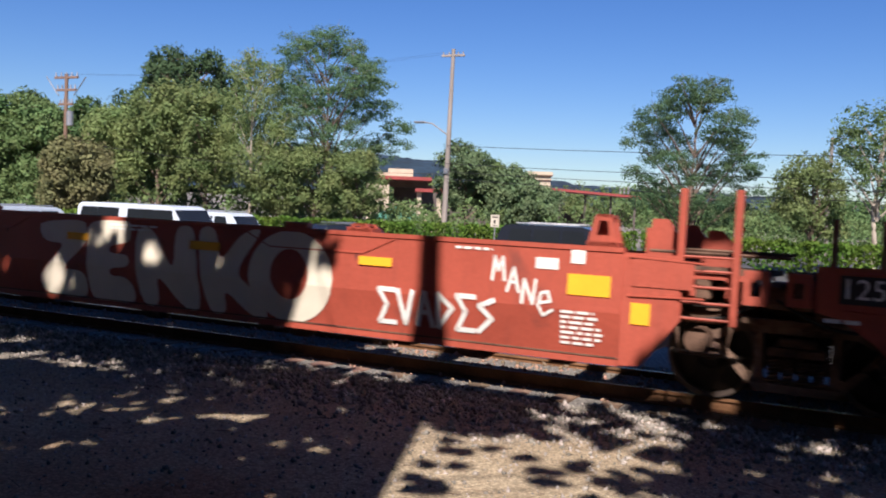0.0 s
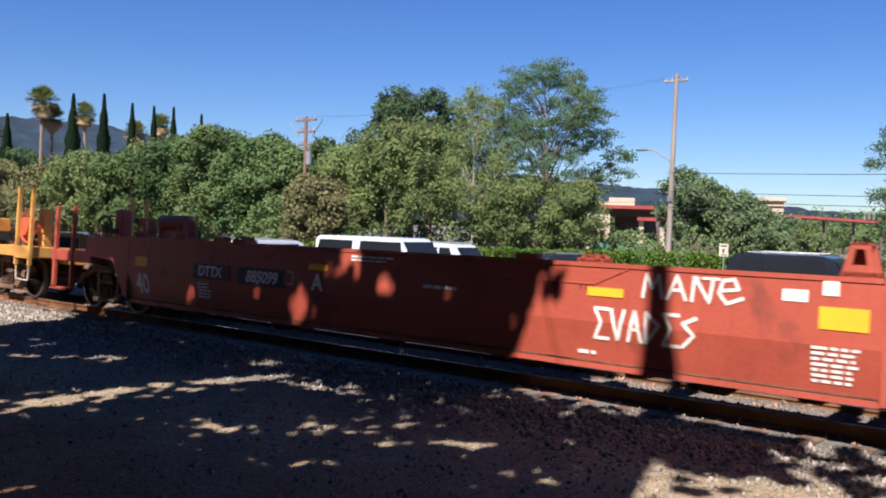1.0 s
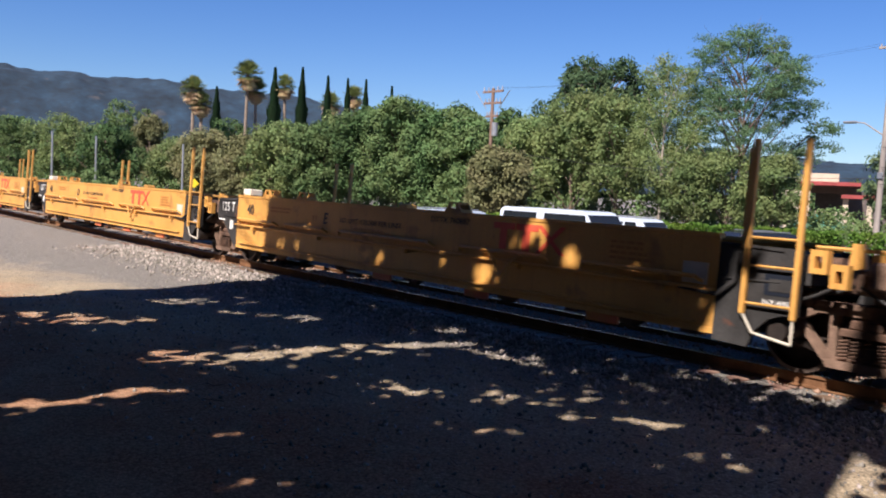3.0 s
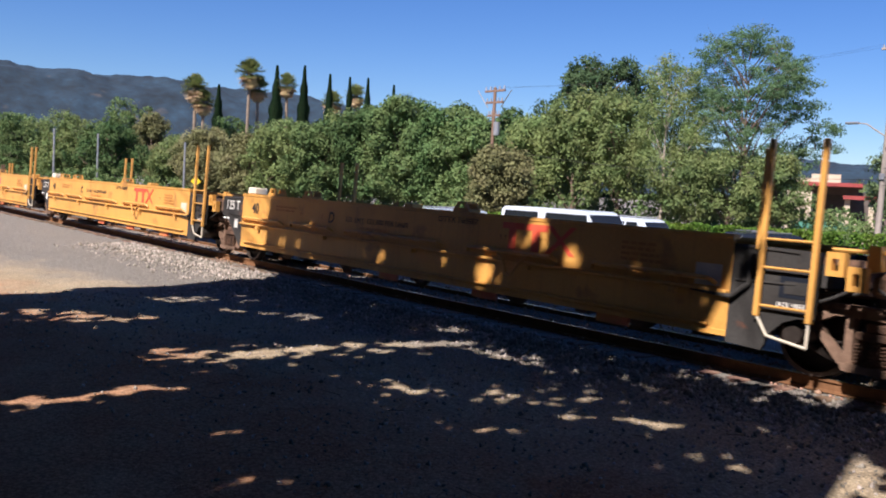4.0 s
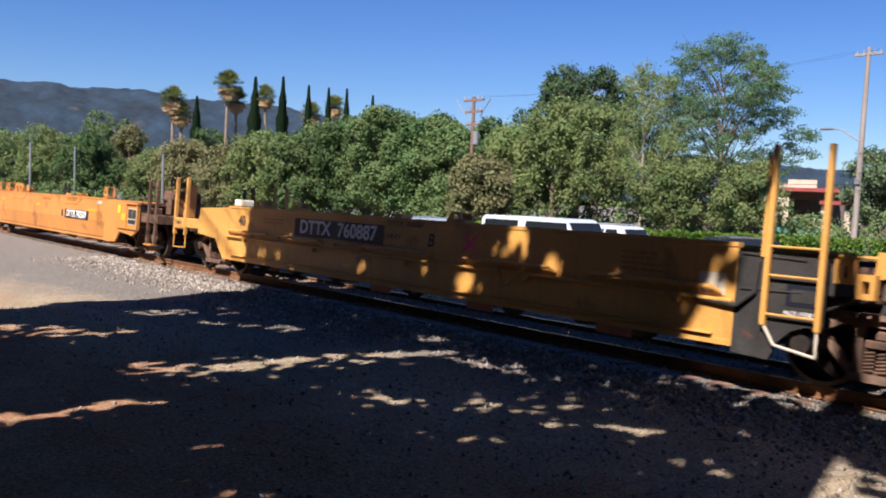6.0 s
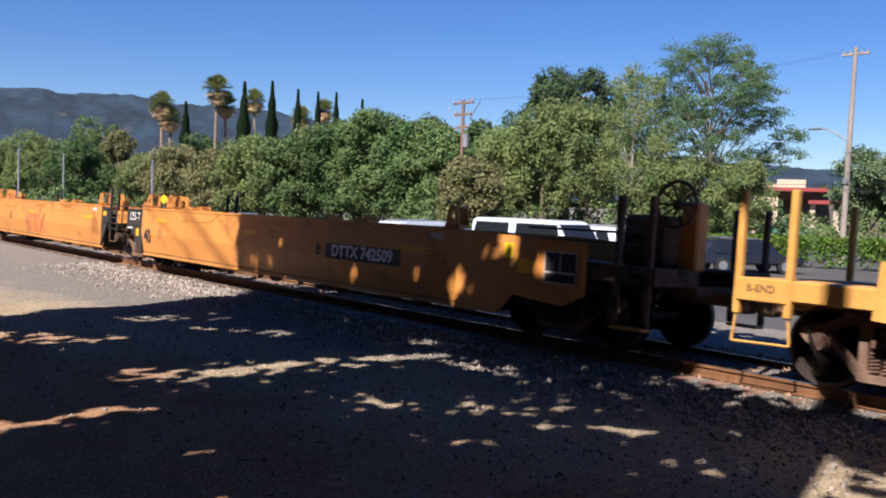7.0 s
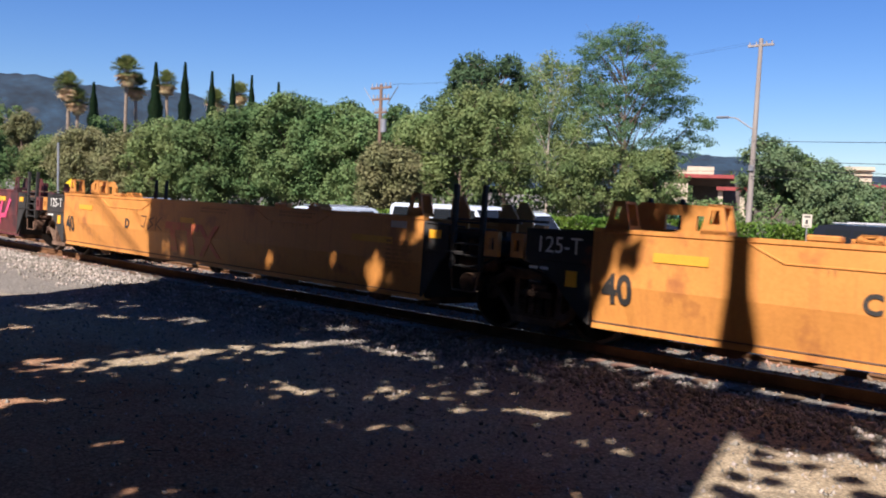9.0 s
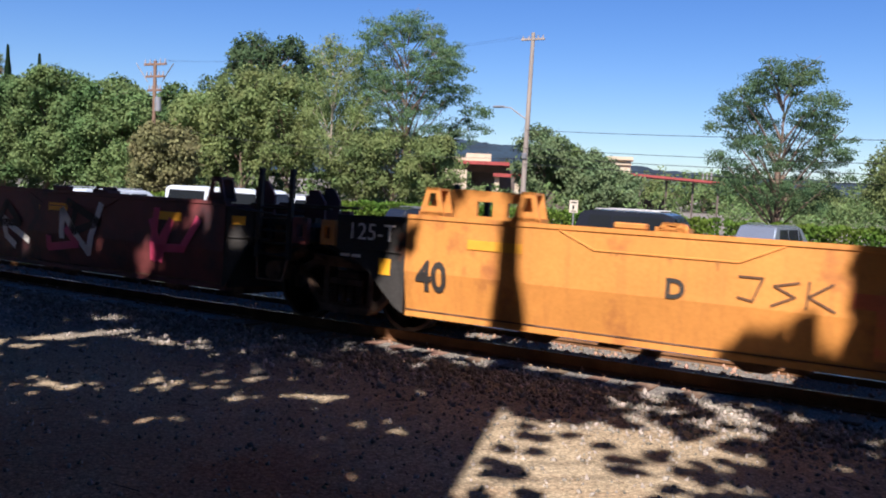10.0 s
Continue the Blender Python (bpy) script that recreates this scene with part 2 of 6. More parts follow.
def ground_nodes():
    n, l = M_GROUND.node_tree.nodes, M_GROUND.node_tree.links
    b = n["Principled BSDF"]
    b.inputs["Roughness"].default_value = 0.95
    b.inputs["Specular IOR Level"].default_value = 0.1
    co = n.new("ShaderNodeTexCoord")

    def tex(s, d=6.0):
        t = n.new("ShaderNodeTexNoise")
        t.inputs["Scale"].default_value = s
        t.inputs["Detail"].default_value = d
        t.inputs["Roughness"].default_value = 0.65
        l.new(co.outputs["Object"], t.inputs["Vector"])
        return t.outputs[0]

    def ramp(sock, a, bb):
        r = n.new("ShaderNodeMapRange")
        r.inputs[1].default_value, r.inputs[2].default_value = a, bb
        l.new(sock, r.inputs[0])
        return r.outputs[0]

    def mix(fac, a, bb):
        x = n.new("ShaderNodeMix")
        x.data_type = "RGBA"
        l.new(fac, x.inputs[0])
        for sock, val in ((x.inputs[6], a), (x.inputs[7], bb)):
            if isinstance(val, tuple):
                sock.default_value = (*val, 1)
            else:
                l.new(val, sock)
        return x.outputs[2]

    sep = n.new("ShaderNodeSeparateXYZ")
    l.new(co.outputs["Object"], sep.inputs[0])
    earth = mix(ramp(tex(0.9), 0.35, 0.65), (0.38, 0.19, 0.105), (0.44, 0.29, 0.18))
    dust = mix(ramp(tex(0.6), 0.35, 0.65), (0.36, 0.285, 0.19), (0.47, 0.385, 0.265))
    # bare red earth close to the trees, pale trodden dust further out
    rim = n.new("ShaderNodeMath")
    rim.operation = "MULTIPLY_ADD"
    l.new(tex(0.45), rim.inputs[0])
    rim.inputs[1].default_value = 5.0
    l.new(sep.outputs["Y"], rim.inputs[2])
    lean = n.new("ShaderNodeMath")
    lean.operation = "MULTIPLY_ADD"
    l.new(sep.outputs["X"], lean.inputs[0])
    lean.inputs[1].default_value = -0.12
    l.new(rim.outputs[0], lean.inputs[2])
    dirt = mix(ramp(lean.outputs[0], 7.4, 8.9), earth, dust)
    grit = mix(ramp(tex(30.0, 4.0), 0.35, 0.68), (0.13, 0.118, 0.105), (0.34, 0.315, 0.28))
    # gravel takes over towards the track
    edge = n.new("ShaderNodeMath")
    edge.operation = "MULTIPLY_ADD"
    l.new(tex(0.8), edge.inputs[0])
    edge.inputs[1].default_value = 4.0
    l.new(sep.outputs["Y"], edge.inputs[2])
    tilt = n.new("ShaderNodeMath")
    tilt.operation = "MULTIPLY_ADD"
    l.new(sep.outputs["X"], tilt.inputs[0])
    tilt.inputs[1].default_value = -0.2
    l.new(edge.outputs[0], tilt.inputs[2])
    col = mix(ramp(tilt.outputs[0], 9.8, 11.6), dirt, grit)
    vor = n.new("ShaderNodeTexVoronoi")
    vor.inputs["Scale"].default_value = 26.0
    l.new(co.outputs["Object"], vor.inputs["Vector"])
    dots = n.new("ShaderNodeMix")
    dots.data_type, dots.blend_type = "RGBA", "OVERLAY"
    dots.inputs[0].default_value = 0.35
    l.new(col, dots.inputs[6])
    spot = n.new("ShaderNodeMapRange")
    spot.inputs[1].default_value, spot.inputs[2].default_value = 0.1, 0.75
    spot.inputs[3].default_value, spot.inputs[4].default_value = 0.85, 0.1
    l.new(vor.outputs["Distance"], spot.inputs[0])
    l.new(spot.outputs[0], dots.inputs[7])
    speck = n.new("ShaderNodeMix")
    speck.data_type, speck.blend_type = "RGBA", "MULTIPLY"
    speck.inputs[0].default_value = 0.6
    fleck = n.new("ShaderNodeMapRange")
    fleck.inputs[1].default_value, fleck.inputs[2].default_value = 0.36, 0.62
    fleck.inputs[3].default_value, fleck.inputs[4].default_value = 0.45, 1.4
    l.new(tex(55.0, 3.0), fleck.inputs[0])
    l.new(dots.outputs[2], speck.inputs[6])
    l.new(fleck.outputs[0], speck.inputs[7])
    bw = n.new("ShaderNodeHueSaturation")
    bw.inputs["Saturation"].default_value = 1.0
    l.new(speck.outputs[2], bw.inputs["Color"])
    l.new(bw.outputs[0], b.inputs["Base Color"])
    bp = n.new("ShaderNodeBump")
    bp.inputs["Strength"].default_value = 1.0
    bp.inputs["Distance"].default_value = 0.03
    l.new(tex(22.0, 8.0), bp.inputs["Height"])
    l.new(bp.outputs[0], b.inputs["Normal"])


ground_nodes()

# ---------------------------------------------------------------- mesh helpers


def part(name, bm, mat, parent=None, label="", at=None):
    """Link a bmesh as one mesh object under a thing."""
    me = bpy.data.meshes.new(name)
    bm.to_mesh(me)
    bm.free()
    me.materials.append(mat)
    ob = new(name, me)
    if parent:
        ob.parent = parent
    if at is not None:
        ob.matrix_basis = at
    if label:
        ob["label"] = label
    return ob


def share(name, me, parent, at):
    ob = new(name, me)
    ob.parent = parent
    ob.matrix_basis = at
    return ob


def thing(name, label, category, at=None, group="", kind=""):
    ob = new(name)
    ob.empty_display_size = 0.2
    if at is not None:
        ob.matrix_basis = at
    return tagged(ob, label, category, group, kind)


def box(bm, x0, x1, y0, y1, z0, z1, bevel=0.0):
    r = bmesh.ops.create_cube(bm, size=1.0)
    vs = r["verts"]
    for v in vs:
        v.co = Vector((x0 + (v.co.x + 0.5) * (x1 - x0), y0 + (v.co.y + 0.5) * (y1 - y0), z0 + (v.co.z + 0.5) * (z1 - z0)))
    if bevel:
        es = list({e for v in vs for e in v.link_edges})
        bmesh.ops.bevel(bm, geom=es, offset=bevel, segments=1, affect="EDGES")
    return bm


def boxes(*args, bevel=0.0):
    bm = bmesh.new()
    for a in args:
        box(bm, *a, bevel=bevel)
    return bm


def rod(bm, a, b, r0, r1=None, sides=8):
    """A round bar from a to b."""
    a, b = Vector(a), Vector(b)
    r1 = r0 if r1 is None else r1
    q = (b - a).to_track_quat("Z", "Y").to_matrix()
    rings = []
    for p, r in ((a, r0), (b, r1)):
        rings.append([bm.verts.new(p + q @ Vector((r * math.cos(2 * math.pi * i / sides), r * math.sin(2 * math.pi * i / sides), 0))) for i in range(sides)])
    for i in range(sides):
        bm.faces.new((rings[0][i], rings[0][(i + 1) % sides], rings[1][(i + 1) % sides], rings[1][i]))
    bm.faces.new(rings[0][::-1])
    bm.faces.new(rings[1])
    return bm


def tube(bm, pts, r, sides=6):
    """One bent round bar through the points."""
    pts = [Vector(p) for p in pts]
    rings = []
    for i, p in enumerate(pts):
        d = (pts[min(i + 1, len(pts) - 1)] - pts[max(i - 1, 0)]).normalized()
        q = d.to_track_quat("Z", "Y").to_matrix()
        rings.append([bm.verts.new(p + q @ Vector((r * math.cos(2 * math.pi * k / sides), r * math.sin(2 * math.pi * k / sides), 0))) for k in range(sides)])
    for u, v in zip(rings, rings[1:]):
        for k in range(sides):
            bm.faces.new((u[k], u[(k + 1) % sides], v[(k + 1) % sides], v[k]))
    bm.faces.new(rings[0][::-1])
    bm.faces.new(rings[-1])
    return bm


def rods(*args, sides=8):
    bm = bmesh.new()
    for a in args:
        rod(bm, *a, sides=sides)
    return bm


def slab(bm, outline, y0, y1, holes=()):
    """An upright plate: outline in x and z, from y0 to y1."""
    loops = [list(outline)] + [list(h) for h in holes]
    front, backs = [], []
    for y, keep in ((y0, front), (y1, backs)):
        for lp in loops:
            keep.append([bm.verts.new((x, y, z)) for x, z in lp])
    for keep in (front, backs):
        edges = []
        for lp in keep:
            for i in range(len(lp)):
                edges.append(bm.edges.new((lp[i], lp[(i + 1) % len(lp)])))
        bmesh.ops.triangle_fill(bm, use_beauty=True, use_dissolve=False, edges=edges)
    for a, b in zip(front, backs):
        for i in range(len(a)):
            j = (i + 1) % len(a)
            bm.faces.new((a[i], a[j], b[j], b[i]))
    bmesh.ops.recalc_face_normals(bm, faces=bm.faces)
    return bm


def extrude_x(bm, profile, x0, x1, steps=1):
    """A profile in y and z, drawn out along x."""
    rings = [[bm.verts.new((x0 + (x1 - x0) * i / steps, y, z)) for y, z in profile] for i in range(steps + 1)]
    k = len(profile)
    for a, b in zip(rings, rings[1:]):
        for i in range(k):
            bm.faces.new((a[i], a[(i + 1) % k], b[(i + 1) % k], b[i]))
    bm.faces.new(rings[0][::-1])
    bm.faces.new(rings[-1])
    bmesh.ops.recalc_face_normals(bm, faces=bm.faces)
    return bm


def mesh_from(name, verts, faces, mat, smooth=False):
    """A mesh from arrays; all faces have the same number of corners."""
    me = bpy.data.meshes.new(name)
    verts, faces = np.asarray(verts, dtype=np.float32), np.asarray(faces, dtype=np.int32)
    k = faces.shape[1]
    me.vertices.add(len(verts))
    me.vertices.foreach_set("co", verts.ravel())
    me.loops.add(faces.size)
    me.loops.foreach_set("vertex_index", faces.ravel())
    me.polygons.add(len(faces))
    me.polygons.foreach_set("loop_start", np.arange(0, faces.size, k, dtype=np.int32))
    me.update(calc_edges=True)
    me.validate()
    if smooth:
        me.polygons.foreach_set("use_smooth", np.ones(len(faces), dtype=bool))
    me.materials.append(mat)
    return me


def lettering(text, size, mat, parent, at, label="", name="lettering", bold=0.0, shear=0.0, stretch=1.0, spacing=1.0):
    """Words as thin raised paint, from the built-in font; the text faces -y."""
    cu = bpy.data.curves.new(name, "FONT")
    cu.body, cu.size, cu.offset, cu.shear, cu.space_character = text, size, bold, shear, spacing
    cu.align_x, cu.align_y = "CENTER", "CENTER"
    cu.extrude = 0.0015
    cu.resolution_u = 3
    tmp = bpy.data.objects.new(name, cu)
    scene.collection.objects.link(tmp)
    bpy.context.view_layer.update()
    me = bpy.data.meshes.new_from_object(tmp.evaluated_get(bpy.context.evaluated_depsgraph_get()))
    bpy.data.objects.remove(tmp)
    bpy.data.curves.remove(cu)
    me.name = name
    me.transform(Matrix.Rotation(radians(90), 4, "X") @ Matrix.Diagonal((stretch, 1, 1, 1)))
    me.materials.clear()
    me.materials.append(mat)
    ob = share(name, me, parent, at)
    if label:
        ob["label"] = label
    return ob


# ---------------------------------------------------------------- ground and track
TRACK_Y = 10.53
CANT = -3.0  # the track leans away from the camera in its curve
DROP = -0.06
SIDE_Y = 9.03


def level(x, y):
    """Height of the ground: flat by the camera, a shallow ballast shoulder, a lower lot past the track."""
    z = -0.03
    far = min(1.0, max(0.0, (y - 13.2) / 3.0))
    z += -0.5 * far * far * (3 - 2 * far)
    if y < 8.9 and -40 < x < 12 and y > -8:
        z += 0.05 * (noise.noise(Vector((x * 0.35, y * 0.35, 0))) - 0.1) * min(1, (8.9 - y) / 1.5)
        z += 0.018 * noise.noise(Vector((x * 2.1, y * 2.1, 3)))
    return z


def spread(lo, hi, dense_lo, dense_hi, step, far=14):
    a = list(np.arange(dense_lo, dense_hi + 1e-6, step))
    left = [dense_lo - (dense_lo - lo) * (i / far) ** 2.5 for i in range(far, 0, -1)]
    right = [dense_hi + (hi - dense_hi) * (i / far) ** 2.5 for i in range(1, far + 1)]
    return left + a + right


def build_ground():
    xs = spread(-3400, 3400, -30, 8, 0.16)
    ys = spread(-1500, 3400, -3, 17, 0.16)
    verts = [(x, y, level(x, y)) for y in ys for x in xs]
    w = len(xs)
    faces = [(j * w + i, j * w + i + 1, (j + 1) * w + i + 1, (j + 1) * w + i) for j in range(len(ys) - 1) for i in range(w - 1)]
    tagged(new("ground", mesh_from("ground", verts, faces, M_GROUND, True)), "packed red-brown dirt and grey gravel beside the track", "ground", kind="structure")
    # parking lot and street past the track
    bm = boxes((-260, 120, 18.5, 62, -0.62, -0.515))
    tagged(part("road", bm, M_ASPHALT), "old grey asphalt lot beyond the railway", "road", kind="structure")


def build_stones():
    rng = np.random.default_rng(5)
    base = np.array([(1, 0, 0), (-1, 0, 0), (0, 1, 0), (0, -1, 0), (0, 0, 1), (0, 0, -1)], float)
    tri = np.array([(0, 2, 4), (2, 1, 4), (1, 3, 4), (3, 0, 4), (2, 0, 5), (1, 2, 5), (3, 1, 5), (0, 3, 5)])

    def scatter(name, label, count, place, lo, hi, mat):
        vs, fs = [], []
        for i in range(count):
            x, y = place()
            s = lo + (hi - lo) * rng.random() ** 3
            rot = Euler(rng.random(3) * 6.28).to_matrix()
            pts = (base * (0.6 + 0.7 * rng.random((6, 1)))) * (s * np.array([1, 0.8, 0.6]))
            pts = pts @ np.array(rot).T + (x, y, level(x, y) + s * 0.2)
            fs.append(tri + 6 * i)
            vs.append(pts)
        ob = new(name, mesh_from(name, np.concatenate(vs), np.concatenate(fs), mat))
        tagged(ob, label, "gravel", kind="stuff")

    scatter("ballast", "grey crushed stone ballast along the track", 15000,
            lambda: (-26 + 29 * rng.random(), 8.9 - abs(rng.normal(0, 0.75)) + 0.5 * rng.random()), 0.02, 0.06, M_GRAVEL)
    scatter("track_ballast", "brown dusty ballast between the rails", 7000,
            lambda: (-30 + 34 * rng.random(), 9.55 + 2.6 * rng.random()), 0.02, 0.06, M_DUSTSTONE)
    scatter("loose_stones", "loose pebbles scattered on the dirt", 12000,
            lambda: (-16 + 18 * rng.random(), 2.5 + 6.5 * rng.random() ** 0.7), 0.008, 0.036, M_GRAVEL)
    # dry twigs on the dirt
    bm = bmesh.new()
    for i in range(160):
        x, y = -11 + 12 * rng.random(), 3.2 + 5 * rng.random()
        a, s = rng.random() * 6.28, 0.06 + 0.18 * rng.random()
        z = level(x, y) + 0.012
        rod(bm, (x, y, z), (x + s * math.cos(a), y + s * math.sin(a), z + 0.03 * rng.random()), 0.004, 0.002, 4)
    tagged(part("twigs", bm, M_BARK), "dry fallen twigs on the dirt", "twigs", kind="stuff")


def build_track():
    prof = [(-0.07, 0), (0.07, 0), (0.07, 0.012), (0.012, 0.03), (0.012, 0.115), (0.036, 0.12), (0.036, 0.148), (0.028, 0.152), (-0.028, 0.152), (-0.036, 0.148), (-0.036, 0.12), (-0.012, 0.115), (-0.012, 0.03), (-0.07, 0.012)]
    for y in (-0.753, 0.753):
        bm = extrude_x(bmesh.new(), prof, -220, 90, 2)
        rail = part("rail", bm, M_RAIL, None, at=pose(0, TRACK_Y, DROP, CANT) @ Matrix.Translation((0, y, 0)))
        tagged(rail, "rusted steel rail with a bright running surface", "rail", "rails of the track", "structure")
        head = boxes((-220, 90, -0.026, 0.026, 0.1525, 0.155))
        part("running_surface", head, M_TREAD, rail, "polished rail head")


def build_ties():
    sets = thing("ties", "weathered timber railway ties under the rails", "ties", kind="structure")
    bm = boxes((-0.115, 0.115, -1.3, 1.3, -0.16, 0.0), bevel=0.012)
    me = part("tie", bm, M_TIE, sets, at=pose(-60, TRACK_Y, DROP, CANT)).data
    rng = random.Random(3)
    for i in range(1, 125):
        share("tie", me, sets, pose(-60 + i * 0.52 + rng.uniform(-0.03, 0.03), TRACK_Y + rng.uniform(-0.06, 0.06), DROP + rng.uniform(-0.02, 0.0), CANT, 0, rng.uniform(-1.5, 1.5)))


# ---------------------------------------------------------------- the train
# Local frame of a unit: x = 0 at mid-length, y = 0 on the centre line (near side at -1.5), z = 0 at tie level.
HALF = 6.5       # from mid-length to the left end of the well's side sheet
RIGHT = {"A": 6.25, "B": 5.97, "R": 6.5}  # and to its right end, by kind of car
RAILTOP = 0.155
WHEEL_R = 0.46


def wheelset(parent, x):
    """Two wheels on an axle, which roll."""
    bm = bmesh.new()
    for s in (-1, 1):
        y = s * 0.753
        rod(bm, (0, y - 0.03, 0), (0, y + 0.06 * s + 0.03, 0), WHEEL_R - 0.03, WHEEL_R - 0.03, 28)
        rod(bm, (0, y + s * -0.055, 0), (0, y + s * -0.03, 0), WHEEL_R + 0.02, WHEEL_R - 0.02, 28)
        rod(bm, (0, y + s * 0.05, 0), (0, y + s * 0.16, 0), 0.17, 0.11, 14)
        for k in range(3):
            a = k * 2.09
            rod(bm, (0.09 * math.cos(a), y + s * 0.15, 0.09 * math.sin(a)), (0.09 * math.cos(a), y + s * 0.18, 0.09 * math.sin(a)), 0.018, 0.018, 6)
    rod(bm, (0, -0.95, 0), (0, 0.95, 0), 0.085, 0.085, 12)
    ws = part("wheelset", bm, M_WHEEL, parent, at=Matrix.Translation((x, 0, RAILTOP + WHEEL_R)))
    for s in (-1, 1):
        rim = bmesh.new()
        ring = []
        for r, dy in ((WHEEL_R, 0.0), (WHEEL_R, 0.09), (WHEEL_R - 0.05, 0.095), (WHEEL_R - 0.05, 0.0)):
            ring.append([rim.verts.new((r * math.cos(2 * math.pi * i / 28), s * (0.74 + dy), r * math.sin(2 * math.pi * i / 28))) for i in range(28)])
        for a, b in zip(ring, ring[1:]):
            for i in range(28):
                rim.faces.new((a[i], a[(i + 1) % 28], b[(i + 1) % 28], b[i]))
        part("wheel_rim", rim, M_RIM, parent, at=Matrix.Translation((x, 0, RAILTOP + WHEEL_R)))
    return ws


ROLLING = []


def trim_truck(bm):
    """Draw a side frame in to a short wheelbase, its spring seat clear of the rail."""
    for v in bm.verts:
        v.co.x *= 0.9
        v.co.z = 1.04 - (1.04 - v.co.z) * 0.86


def truck(unit, x):
    """A two-axle freight truck: cast side frames with spring nests, bolster, rolling wheelsets."""
    t = part("truck", boxes((-0.2, 0.2, -0.9, 0.9, 0.5, 0.85), (-0.32, 0.32, -0.5, 0.5, 0.78, 0.95), bevel=0.03), M_BROWN, unit, "rusted bolster of the truck", Matrix.Translation((x, 0, 0)))
    arch = [(-1.2, 0.70), (-1.14, 0.82), (-0.88, 0.86), (-0.60, 1.00), (0.60, 1.00), (0.88, 0.86), (1.14, 0.82), (1.2, 0.70), (1.1, 0.58), (0.95, 0.56), (0.80, 0.60), (0.52, 0.28), (0.40, 0.22), (-0.40, 0.22), (-0.52, 0.28), (-0.80, 0.60), (-0.95, 0.56), (-1.1, 0.58)]
    win = [(-0.34, 0.34), (0.34, 0.34), (0.36, 0.88), (-0.36, 0.88)]
    eye_l = [(-0.50, 0.40), (-0.45, 0.42), (-0.45, 0.88), (-0.60, 0.88), (-0.84, 0.76), (-0.76, 0.66)]
    eye_r = [(-a, b) for a, b in eye_l[::-1]]
    for s in (-1, 1):
        bm = slab(bmesh.new(), arch, s * 1.03, s * 0.90, (win, eye_l, eye_r))
        slab(bm, [(-0.62, 1.04), (0.62, 1.04), (0.62, 0.97), (-0.62, 0.97)], s * 1.09, s * 0.86)
        slab(bm, [(-0.42, 0.20), (0.42, 0.20), (0.46, 0.30), (-0.46, 0.30)], s * 1.10, s * 0.86)
        for e in (-1, 1):
            rod(bm, (e * 0.93, s * 0.98, RAILTOP + WHEEL_R), (e * 0.93, s * 1.10, RAILTOP + WHEEL_R), 0.13, 0.11, 14)
        trim_truck(bm)
        part("side_frame", bm, M_RUST, t)
        sp = bmesh.new()
        for k in range(4):
            cx = -0.235 + 0.157 * k
            for j in range(6):
                z = 0.33 + j * 0.045
                rod(sp, (cx - 0.06, s * 1.06, z), (cx + 0.06, s * 1.06, z + 0.022), 0.017, 0.017, 6)
                rod(sp, (cx + 0.06, s * 0.94, z + 0.022), (cx - 0.06, s * 0.94, z + 0.045), 0.017, 0.017, 6)
            rod(sp, (cx, s * 1.0, 0.3), (cx, s * 1.0, 0.64), 0.04, 0.04, 8)
        box(sp, -0.3, 0.3, s * 1.08, s * 0.92, 0.62, 0.72, 0.01)
        box(sp, -0.2, 0.2, s * 1.05, s * 0.95, 0.72, 0.84, 0.02)
        trim_truck(sp)
        tagged(part("spring_nest", sp, M_BROWN, t), kind="stuff")
    for e in (-0.84, 0.84):
        ROLLING.append((wheelset(t, e), e))
    return t


def brake_gear(unit, x, mat):
    """Brake cylinder, rods, hoses and valve bodies crowding the end platform."""
    bm = bmesh.new()
    rod(bm, (x - 0.35, -0.95, 1.05), (x + 0.2, -0.95, 1.05), 0.12, 0.12, 14)
    rod(bm, (x + 0.2, -0.95, 1.05), (x + 0.32, -0.95, 1.05), 0.14, 0.05, 14)
    rod(bm, (x - 0.5, -0.7, 1.28), (x + 0.55, -0.75, 1.22), 0.03, 0.03, 8)
    rod(bm, (x - 0.6, -1.1, 1.32), (x + 0.5, -1.05, 1.38), 0.022, 0.022, 8)
    box(bm, x - 0.15, x + 0.12, -1.25, -1.05, 1.18, 1.42, 0.03)
    box(bm, x + 0.25, x + 0.5, -0.8, -0.4, 1.1, 1.5, 0.04)
    box(bm, x - 0.55, x - 0.3, -0.6, 0.6, 0.95, 1.3, 0.03)
    part("brake_gear", bm, mat, unit)
    for y0, sag in ((-1.15, 0.12), (-0.9, 0.2), (-1.3, 0.26)):
        pts = [(x - 0.7 + 0.14 * k, y0, 1.25 - sag * math.sin(math.pi * k / 10)) for k in range(11)]
        part("air_hose", tube(bmesh.new(), pts, 0.018), M_CHARCOAL, unit)


def ladder(unit, x0, x1, z0, z1, rungs, mat, y=-1.42, width=0.035):
    for x in (x0, x1):
        part("post", boxes((x - width, x + width, y - width, y + width, z0, z1), bevel=0.006), mat, unit)
    for z in rungs:
        part("rung", rods(((x0, y, z), (x1, y, z), 0.016), sides=6), mat, unit)


